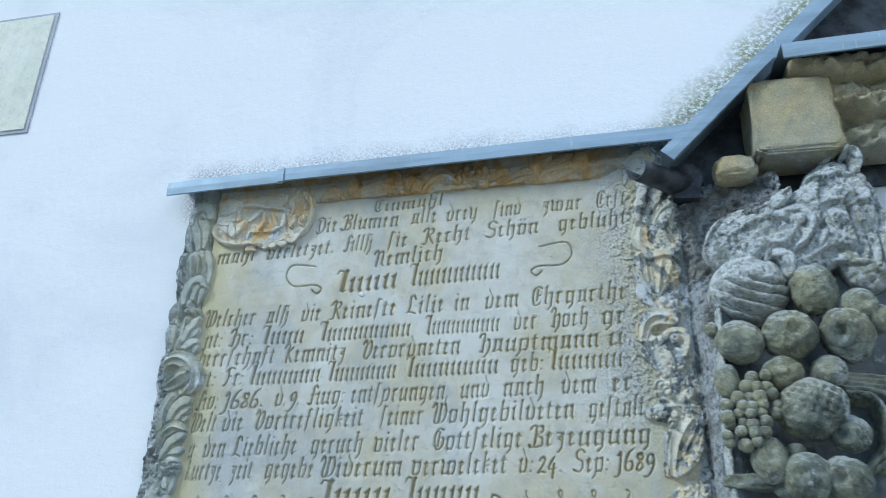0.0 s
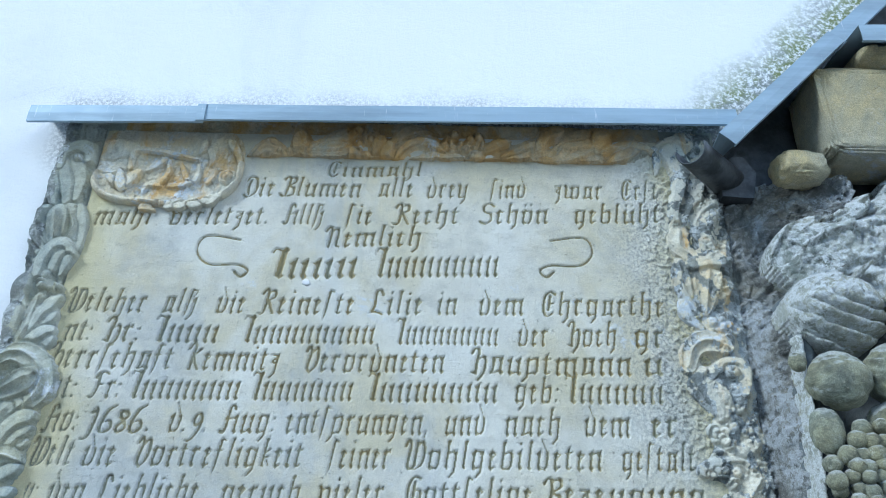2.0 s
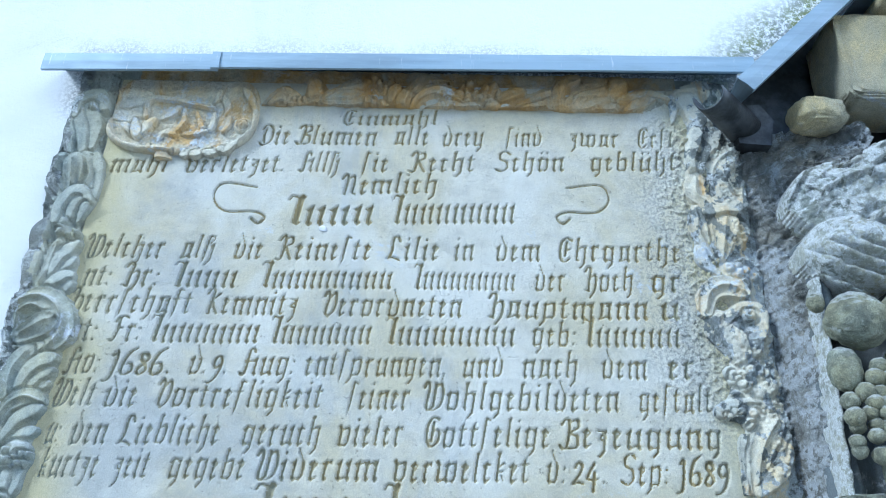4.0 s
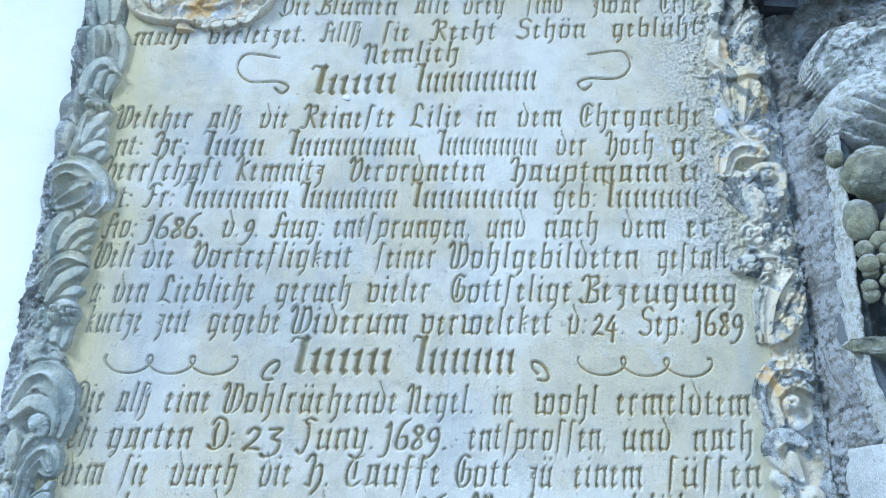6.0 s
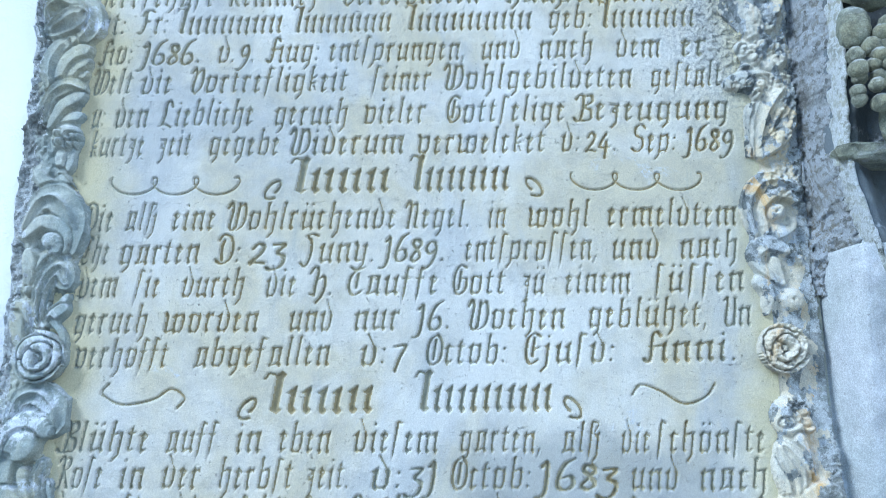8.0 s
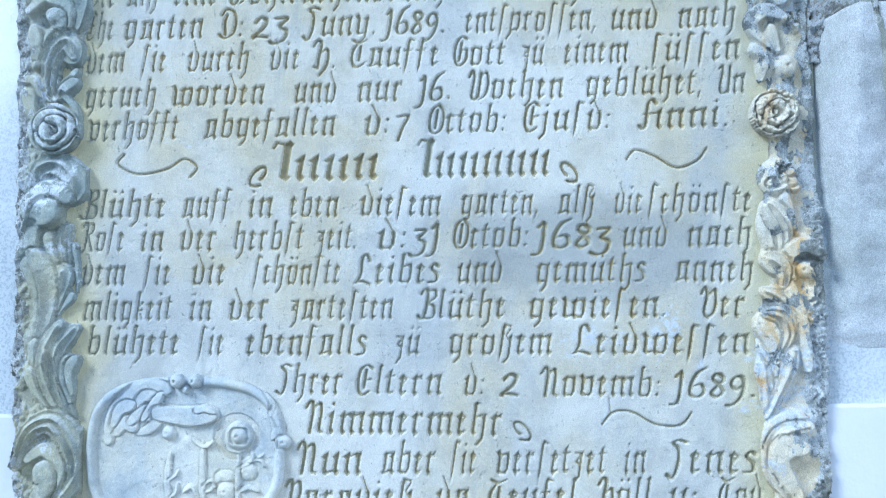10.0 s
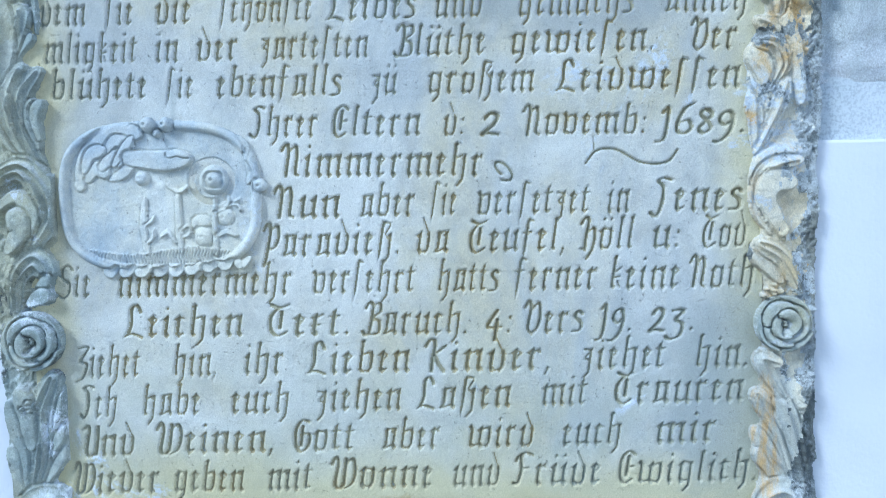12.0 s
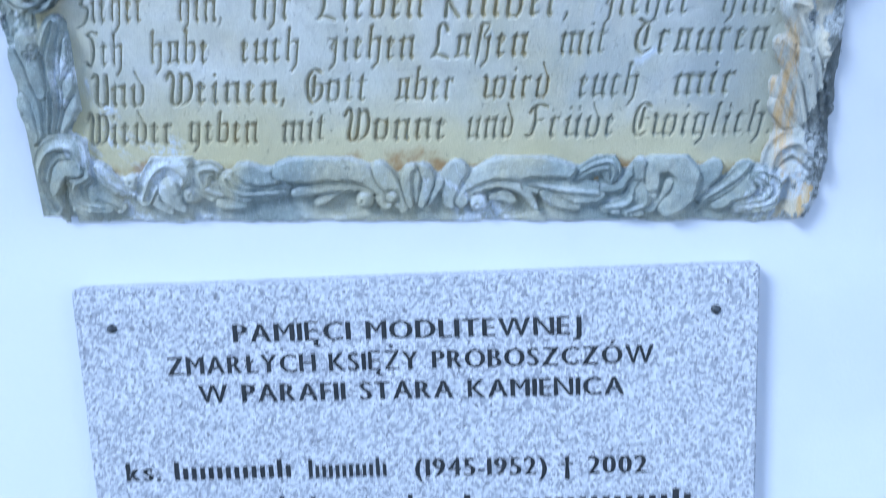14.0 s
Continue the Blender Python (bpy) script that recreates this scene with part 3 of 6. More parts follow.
def font_loops(ch, bold=0.02, level=1.0):
    """The outline of one character of the built-in font, made bolder; one unit high capitals."""
    if (ch, bold, level) in FONT_CACHE:
        return FONT_CACHE[(ch, bold, level)]
    cu = bpy.data.curves.new("letter", "FONT")
    cu.body = ch
    ob = new("letter", cu)
    got = ob.to_curve(bpy.context.evaluated_depsgraph_get())
    loops = []
    for sp in got.splines:
        pts = []
        bp = list(sp.bezier_points)
        for a, b in zip(bp, bp[1:] + bp[:1]):
            line = a.handle_right_type == "VECTOR" and b.handle_left_type == "VECTOR" or (a.co + (b.co - a.co) / 3 - a.handle_right).length < 1e-4
            for u in ((0.0,) if line else (0.0, 0.34, 0.67)):
                c = (1 - u) ** 3 * a.co + 3 * u * (1 - u) ** 2 * a.handle_right + 3 * u * u * (1 - u) * b.handle_left + u ** 3 * b.co
                if not pts or math.hypot(c.x - pts[-1][0], c.y - pts[-1][1]) > 0.004:
                    pts.append((c.x, c.y))
        if len(pts) > 2:
            loops.append(pts)
    ob.to_curve_clear()
    bpy.data.objects.remove(ob)
    bpy.data.curves.remove(cu)
    size = 1 / 0.69
    if loops:
        big = max(loops, key=lambda p: max(q[0] for q in p) - min(q[0] for q in p) + max(q[1] for q in p) - min(q[1] for q in p))
        sign = 1 if ccw(big) is big else -1
        wide = []
        for p in loops:
            q = []
            for a, b, c in zip(p[-1:] + p[:-1], p, p[1:] + p[:1]):
                t = Vector((c[0] - a[0], c[1] - a[1]))
                t = t.normalized() if t.length else t
                q.append(((b[0] + sign * t.y * bold) * size, (b[1] - sign * t.x * bold * level) * size))
            wide.append(q)
        loops = wide
    FONT_CACHE[(ch, bold, level)] = loops
    return loops


def letter(ch):
    """(solid shapes, pen strokes, outline loops, width) of one character, one x-height high."""
    if ch in STROKES:
        shapes, lines, right = [], [], 0.5
        for token in STROKES[ch].split():
            kind, nums = token[0], [float(v) for v in token[1:].split(",")]
            if kind == "k":
                pts = bend(*zip(nums[::2], nums[1::2]), n=5 * (len(nums) // 2 - 1))
                pen = []
                for a, b in zip(pts, pts[1:] + [(2 * pts[-1][0] - pts[-2][0], 2 * pts[-1][1] - pts[-2][1])]):
                    pen.append((*a, 0.11 + 0.13 * abs(b[1] - a[1] - 0.4 * (b[0] - a[0])) / max(1e-6, math.hypot(b[0] - a[0], b[1] - a[1]))))
                lines.append(pen)
                right = max(right, *nums[::2])
            elif kind == "b":
                shapes.append(quad(*nums, 0.13))
                right = max(right, nums[0], nums[2])
            else:
                up = nums[1] if len(nums) > 1 else 0
                shapes.append(ccw([(nums[0] + x, up + y) for x, y in FORM[kind]]))
                right = max(right, nums[0] + 0.14)
        return shapes, lines, [], right + 0.14
    tall = 1.42
    loops = [[(x * tall, y * tall) for x, y in p] for p in font_loops(ch, 0.012)]
    x0 = min(p[0] for q in loops for p in q)
    loops = [[(x - x0 + 0.14, y) for x, y in q] for q in loops]
    return [], [], loops, max(p[0] for q in loops for p in q) + 0.12


class Carving:
    """A stone face with letters and flourishes cut into it with slanting flanks."""

    def __init__(self):
        self.solid, self.loops, self.pens = [], [], []

    def words(self, z0, z1, text, high):
        items = [w.rsplit(" ", 2) for w in text.split("|")]
        left, right = float(items[0][1]), float(items[-1][2])
        for word, a, b in items:
            a, b = float(a), float(b)
            word = word.lstrip("*")
            if len(word.rstrip(".,:")) > 2 and word.rstrip(".,:").endswith("s"):
                word = "~".join(word.rsplit("s", 1))
            glyphs, pen = [], 0.0
            for ch in word:
                shapes, lines, loops, wide = letter(ch)
                glyphs.append((pen, shapes, lines, loops))
                pen += wide
            k = (b - a) / pen
            for at, shapes, lines, loops in glyphs:
                wob = random.uniform(-0.0006, 0.0006)
                for pen in lines:
                    stroke = []
                    for x, y, w in pen:
                        X = a + (at + x) * k
                        base = z0 + (z1 - z0) * (X - left) / max(1e-6, right - left)
                        stroke.append((X + 0.15 * (y - 0.6) * high, base + y * high + wob, w * (k + high) / 2))
                    self.pens.append(stroke)
                for group, out in ((shapes, self.solid), (loops, [])):
                    for p in group:
                        q = []
                        for x, y in p:
                            X = a + (at + x) * k
                            base = z0 + (z1 - z0) * (X - left) / max(1e-6, right - left)
                            q.append((X + 0.15 * (y - 0.6) * high, base + y * high + wob))
                        out.append(ccw(q))
                    if group is loops and out:
                        self.loops.append(out)

    def line(self, pts, w0, w1=None):
        w1 = w1 or w0
        n = len(pts) - 1
        self.pens.append([(*p, w0 + (w1 - w0) * i / n) for i, p in enumerate(pts)])

    def sink_pens(self, r):
        """Strokes drawn with a pen that swells and thins, cut in one run."""
        for pen in self.pens:
            p = np.array(pen)
            win = r.window(p[:, :2], 0.004)
            X, Z = r.X[win], r.Z[win]
            if X.size == 0:
                continue
            gap = np.full(X.shape, 1e9)
            for (ax, az, aw), (bx, bz, bw) in zip(pen, pen[1:]):
                dx, dz = bx - ax, bz - az
                u = np.clip(((X - ax) * dx + (Z - az) * dz) / max(dx * dx + dz * dz, 1e-14), 0, 1)
                gap = np.minimum(gap, np.hypot(X - ax - u * dx, Z - az - u * dz) - (aw + (bw - aw) * u) / 2)
            r.H[win] = np.minimum(r.H[win], -np.clip(1.5 * (0.0006 - gap), 0, 0.0050))

    def sink(self, r, groups):
        for group in groups:
            p = np.array([q for loop in group for q in loop])
            win = r.window(p, 0.001)
            X, Z = r.X[win], r.Z[win]
            if X.size == 0:
                continue
            inside, dist = np.zeros(X.shape, bool), np.full(X.shape, 1e9)
            for loop in group:
                for (ax, az), (bx, bz) in zip(loop, loop[1:] + loop[:1]):
                    dx, dz = bx - ax, bz - az
                    u = np.clip(((X - ax) * dx + (Z - az) * dz) / max(dx * dx + dz * dz, 1e-14), 0, 1)
                    dist = np.minimum(dist, np.hypot(X - ax - u * dx, Z - az - u * dz))
                    if dz:
                        inside ^= ((az > Z) != (bz > Z)) & (X < dx * (Z - az) / dz + ax)
            depth = 1.5 * (np.where(inside, dist, -dist) + 0.0006)
            r.H[win] = np.minimum(r.H[win], -np.clip(depth, 0, 0.0050))

    def mesh(self, name, x0, x1, z0, z1, step):
        r = Relief(x0, x1, z0, z1, step)
        self.sink(r, [[p] for p in self.solid])
        self.sink(r, self.loops)
        self.sink_pens(r)
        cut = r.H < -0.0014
        # uneven dressing of the face, from a coarse lattice
        cx, cz = np.linspace(x0, x1, 90), np.linspace(z0, z1, 170)
        for amount, scale, seed in ((0.0013, 9, 71), (0.0008, 45, 72)):
            low = np.array([[noise.fractal(Vector((x * scale, seed, z * scale)), 0.9, 2.0, 3) for x in cx] for z in cz])
            part_x = np.array([np.interp(r.x, cx, row) for row in low])
            r.H += amount * np.array([np.interp(r.z, cz, part_x[:, i]) for i in range(len(r.x))]).T
        # crumbling crust beside the upper right border
        span = slice(int(np.searchsorted(r.z, 2.34)), len(r.z)), slice(int(np.searchsorted(r.x, 0.27)), len(r.x))
        X, Z = r.X[span], r.Z[span]
        lump = np.array([max(0.0, noise.fractal(Vector((x * 120, 77, z * 120)), 0.8, 2.0, 4)) for x, z in zip(X.flat, Z.flat)]).reshape(X.shape)
        r.H[span] += 0.0062 * lump * np.clip((X - 0.295) / 0.07, 0, 1) * np.clip((Z - 2.36) / 0.12, 0, 1)
        nz, nx = r.H.shape
        me = bpy.data.meshes.new(name)
        me.vertices.add(nz * nx)
        me.vertices.foreach_set("co", np.stack((r.X, -r.H, r.Z), -1).astype(np.float32).ravel())
        k = np.arange(nz * nx).reshape(nz, nx)
        quads = np.stack((k[:-1, :-1], k[:-1, 1:], k[1:, 1:], k[1:, :-1]), -1).reshape(-1, 4).astype(np.int32)
        me.loops.add(quads.size)
        me.loops.foreach_set("vertex_index", quads.ravel())
        me.polygons.add(len(quads))
        me.polygons.foreach_set("loop_start", np.arange(0, quads.size, 4, dtype=np.int32))
        me.materials.append(STONE_FIELD)
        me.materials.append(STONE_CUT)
        # deep faces take the darker brown: dirt with shade put into its tone
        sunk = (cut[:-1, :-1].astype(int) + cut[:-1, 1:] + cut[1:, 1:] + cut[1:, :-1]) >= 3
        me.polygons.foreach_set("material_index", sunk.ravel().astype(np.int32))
        me.update(calc_edges=True)
        me.validate()
        return me


def bend(*pts, n=24):
    """A smooth line through the points (Catmull-Rom)."""
    p = [pts[0], *pts, pts[-1]]
    out = []
    per = max(2, n // (len(pts) - 1))
    for a, b, c, d in zip(p, p[1:], p[2:], p[3:]):
        for i in range(per):
            u = i / per
            out.append(tuple(0.5 * (2 * q + (r - o) * u + (2 * o - 5 * q + 4 * r - s) * u * u + (3 * q - o - 3 * r + s) * u ** 3) for o, q, r, s in zip(a, b, c, d)))
    return out + [pts[-1]]


# ---- the old memorial slab ----
tablet = tagged(new("memorial_slab"), "weathered sandstone memorial slab with carved blackletter text and acanthus border", "memorial slab")
part("slab_core", slab([(-0.486, 1.254), (0.448, 1.257), (0.446, 2.909), (-0.492, 2.909)], 0.0055, WALL_Y + 0.006), STONE_BORDER, tablet, smooth=False)

panel = Carving()


def carve(z0, z1, text, high=0.0215):
    panel.words(z0, z1, text, high * 1.07)


carve(2.812, 2.815, "Einmahl -0.119 0.018", 0.0165)
carve(2.775, 2.785, "Die -0.234 -0.189|Blumen -0.181 -0.067|alle -0.045 0.007|drey 0.023 0.084|sind 0.113 0.166|zwar 0.203 0.276|Erst 0.301 0.354", 0.0205)
carve(2.722, 2.746, "mahl -0.435 -0.353|verletzet. -0.331 -0.188|Allß -0.172 -0.116|sie -0.088 -0.048|Recht -0.020 0.072|Schön 0.100 0.196|geblüht 0.229 0.353", 0.0205)
carve(2.696, 2.700, "Nemlich -0.113 0.021", 0.0205)
carve(2.646, 2.657, "*@### -0.178 -0.063|*@####### -0.039 0.126", 0.0265)
for s, x, z in ((1, -0.245, 2.672), (-1, 0.214, 2.682)):
    panel.line(bend((x + s * 0.018, z + 0.032), (x - s * 0.028, z + 0.037), (x - s * 0.038, z + 0.014), (x - s * 0.020, z - 0.006), (x + s * 0.018, z - 0.006), (x + s * 0.034, z - 0.014), (x + s * 0.026, z - 0.024), (x + s * 0.016, z - 0.016), n=40), 0.0032, 0.0045)
carve(2.591, 2.604, "Welcher -0.437 -0.333|alß -0.314 -0.268|die -0.245 -0.205|Reineste -0.188 -0.063|Lilie -0.044 0.026|in 0.042 0.071|dem 0.096 0.158|Ehrgarthe 0.180 0.341")
carve(2.551, 2.561, "nt: -0.432 -0.391|Hr: -0.380 -0.329|*@### -0.314 -0.233|*@######## -0.202 -0.034|*@####### -0.007 0.124|der 0.146 0.189|Hoch 0.211 0.276|gr 0.294 0.338")
carve(2.515, 2.522, "Herrschaft -0.441 -0.285|Kemnitz -0.269 -0.151|Verordneten -0.122 0.056|Hauptmann 0.087 0.291|u 0.302 0.331")
carve(2.476, 2.486, "nt: -0.435 -0.392|Fr: -0.378 -0.338|*@###### -0.330 -0.195|*@###### -0.181 -0.056|*@####### -0.038 0.122|geb: 0.140 0.200|*@##### 0.207 0.327")
carve(2.435, 2.446, "Ao: -0.426 -0.380|1686. -0.373 -0.291|d.9. -0.277 -0.224|Aug: -0.213 -0.143|entsprungen, -0.136 0.041|und 0.055 0.107|nach 0.127 0.198|dem 0.223 0.282|er 0.303 0.341")
carve(2.395, 2.405, "Welt -0.431 -0.379|die -0.370 -0.329|Vortrefligkeit -0.309 -0.109|seiner -0.081 -0.005|Wohlgebildeten 0.009 0.245|gestalt 0.265 0.355")
carve(2.351, 2.362, "u: -0.428 -0.407|den -0.399 -0.355|Liebliche -0.341 -0.224|geruch -0.201 -0.107|vieler -0.090 -0.011|Gottselige 0.013 0.160|Bezeugung 0.170 0.361")
carve(2.313, 2.321, "kurtze -0.426 -0.357|zeit -0.341 -0.299|gegebe -0.279 -0.190|Widerum -0.180 -0.037|verwelcket -0.024 0.135|d: 0.151 0.179|24. 0.182 0.226|Sep: 0.239 0.296|1689 0.303 0.363")
carve(2.267, 2.272, "*@### -0.173 -0.053|*@#### -0.029 0.091", 0.0265)
carve(2.219, 2.227, "Die -0.422 -0.385|alß -0.372 -0.333|eine -0.317 -0.262|Wohlrüchende -0.250 -0.045|Negel. -0.037 0.046|in 0.062 0.086|wohl 0.109 0.185|ermeldtem 0.203 0.360")
carve(2.178, 2.188, "Ehe -0.422 -0.386|garten -0.376 -0.278|D: -0.260 -0.226|23 -0.221 -0.174|Juny. -0.157 -0.066|1689. -0.062 0.018|entsprossen, 0.034 0.196|und 0.207 0.266|nach 0.287 0.358")
carve(2.138, 2.148, "dem -0.422 -0.372|sie -0.354 -0.322|durch -0.299 -0.222|die -0.200 -0.161|H. -0.148 -0.113|Tauffe -0.103 0.006|Gott 0.021 0.084|zü 0.101 0.130|einem 0.151 0.230|süssen 0.254 0.362")
carve(2.096, 2.108, "geruch -0.422 -0.333|worden -0.317 -0.203|und -0.170 -0.117|nur -0.095 -0.038|16. -0.022 0.025|Wochen 0.038 0.153|geblühet, 0.176 0.320|Un 0.332 0.367")
carve(2.056, 2.068, "verhofft -0.417 -0.306|abgefallen -0.278 -0.118|d:7 -0.087 -0.031|Octob: -0.009 0.087|Ejusd: 0.103 0.211|Anni. 0.239 0.351")
for x0, x1, z in ((-0.386, -0.237, 2.286), (0.171, 0.320, 2.292)):
    k = (x1 - x0) / 3
    panel.line([(x0 + 1.05 * (x1 - x0) * u - 0.013 * math.sin(6.2 * math.pi * u + 0.4) - 0.002, z - 0.010 + 0.011 * math.cos(6.2 * math.pi * u + 0.4)) for u in np.linspace(0, 0.97, 70)], 0.0030)
for s, x, z in ((-1, -0.190, 2.273), (1, 0.112, 2.277)):
    panel.line([(x + s * (0.004 + 0.015 * (1 - 0.6 * u) * math.sin(5.0 * u)), z + 0.014 * (1 - 0.45 * u) * math.cos(5.0 * u + 2.6)) for u in np.linspace(0, 1.25, 26)], 0.0045)
carve(2.007, 2.012, "*@### -0.190 -0.066|*@##### -0.019 0.136", 0.0265)
carve(1.963, 1.967, "Blühte -0.423 -0.319|auff -0.302 -0.242|in -0.224 -0.192|eben -0.175 -0.114|diesem -0.091 0.007|garten, 0.028 0.125|alß 0.142 0.188|die 0.208 0.243|schönste 0.247 0.371")
carve(1.924, 1.927, "Rose -0.422 -0.368|in -0.351 -0.321|der -0.304 -0.258|herbst -0.241 -0.155|zeit. -0.143 -0.089|d:31 -0.072 0.007|Octob: 0.020 0.112|1683 0.115 0.207|und 0.217 0.272|nach 0.292 0.370")
carve(1.884, 1.886, "dem -0.422 -0.366|sie -0.346 -0.312|die -0.290 -0.247|schönste -0.217 -0.111|Leibes -0.095 0.004|und 0.023 0.079|gemüths 0.115 0.245|anneh 0.277 0.371")
carve(1.842, 1.845, "mligkeit -0.418 -0.310|in -0.292 -0.263|der -0.246 -0.195|zartesten -0.173 -0.049|Blüthe -0.021 0.082|gewiesen. 0.106 0.273|Ver 0.305 0.360")
carve(1.802, 1.802, "blühete -0.413 -0.300|sie -0.281 -0.248|ebenfalls -0.225 -0.081|zü -0.050 -0.018|großem 0.013 0.136|Leidwessen 0.159 0.364")
panel.line(bend((-0.372, 2.040), (-0.379, 2.028), (-0.355, 2.016), (-0.320, 2.022), (-0.300, 2.034), (-0.284, 2.024), (-0.292, 2.012), n=36), 0.0035)
panel.line(bend((0.224, 2.030), (0.234, 2.041), (0.256, 2.034), (0.282, 2.020), (0.306, 2.028), (0.317, 2.042), n=36), 0.0035)
for s, x, z in ((-1, -0.205, 2.014), (1, 0.150, 2.017)):
    panel.line([(x + s * (0.004 + 0.015 * (1 - 0.6 * u) * math.sin(5.0 * u)), z + 0.014 * (1 - 0.45 * u) * math.cos(5.0 * u + 2.6)) for u in np.linspace(0, 1.25, 26)], 0.0045)
carve(1.757, 1.752, "Ihrer -0.186 -0.108|Eltern -0.094 0.008|d: 0.030 0.060|2 0.073 0.099|Novemb: 0.120 0.263|1689. 0.272 0.376")
carve(1.712, 1.709, "Nimmermehr -0.154 0.078", 0.0235)
carve(1.665, 1.666, "Nun -0.164 -0.085|aber -0.066 -0.000|sie 0.015 0.047|versetzet 0.067 0.197|in 0.214 0.242|Jenes 0.265 0.367", 0.0235)
carve(1.621, 1.625, "Paradieß. -0.179 -0.014|da -0.003 0.038|Teufel, 0.058 0.174|Höll 0.184 0.247|u: 0.264 0.303|Tod. 0.322 0.383", 0.0235)
carve(1.577, 1.579, "Sie -0.416 -0.376|nimmermehr -0.348 -0.143|versehrt -0.123 -0.002|hatts 0.021 0.093|ferner 0.109 0.206|keine 0.216 0.299|Noth 0.307 0.383", 0.0235)
panel.line(bend((0.191, 1.722), (0.204, 1.736), (0.226, 1.736), (0.252, 1.722), (0.280, 1.721), (0.293, 1.735), n=36), 0.0035)
panel.line([(0.092 + 0.004 + 0.015 * (1 - 0.6 * u) * math.sin(5.0 * u), 1.716 + 0.013 * (1 - 0.45 * u) * math.cos(5.0 * u + 2.6)) for u in np.linspace(0, 1.3, 26)], 0.0040)
panel.line([(0.1995, 1.752), (0.2005, 1.733)], 0.0022)
carve(1.529, 1.529, "Leichen -0.341 -0.201|Text. -0.175 -0.072|Baruch. -0.064 0.062|4: 0.077 0.113|Vers 0.119 0.189|19. 0.205 0.250|23. 0.262 0.322", 0.0235)
carve(1.483, 1.487, "Ziehet -0.400 -0.324|hin, -0.288 -0.230|ihr -0.205 -0.155|Lieben -0.129 -0.009|Kinder, 0.005 0.158|ziehet 0.184 0.283|hin. 0.314 0.381", 0.0235)
carve(1.435, 1.447, "Ich -0.397 -0.353|habe -0.326 -0.255|euch -0.222 -0.150|ziehen -0.123 -0.020|Laßen -0.003 0.107|mit 0.139 0.194|Trauren 0.223 0.373", 0.0235)
carve(1.389, 1.399, "Und -0.398 -0.334|Weinen, -0.311 -0.165|Gott -0.149 -0.076|aber -0.047 0.024|wird 0.053 0.133|euch 0.162 0.234|mir 0.269 0.343", 0.0235)
carve(1.343, 1.353, "Wieder -0.411 -0.307|geben -0.293 -0.207|mit -0.182 -0.127|Wonne -0.107 0.015|und 0.035 0.093|Früde 0.107 0.210|Ewiglich. 0.228 0.394", 0.0235)
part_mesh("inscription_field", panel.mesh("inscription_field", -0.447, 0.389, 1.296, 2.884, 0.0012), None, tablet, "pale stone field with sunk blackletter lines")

bm = bmesh.new()
bmesh.ops.create_icosphere(bm, subdivisions=2, radius=0.0045)
for v in bm.verts:
    v.co = Vector((-0.130, 0.0, 2.641)) + Vector((v.co.x * 1.3, v.co.y * 0.35, v.co.z)) * (1 + 0.5 * grain(v.co, 300, 2))
part("lime_splash", bm, NEW_PLASTER, tablet, "white lime fleck")

def crusted(ob, where):
    """Faces for which where(x, z, noise) holds take the grey crust."""
    ob.data.materials.append(STONE_CRUST)
    for f in ob.data.polygons:
        c = f.center
        f.material_index = int(where(c.x, c.z, noise.fractal(Vector((c.x * 45, 30.0, c.z * 32)), 0.7, 2.0, 4)))
    return ob


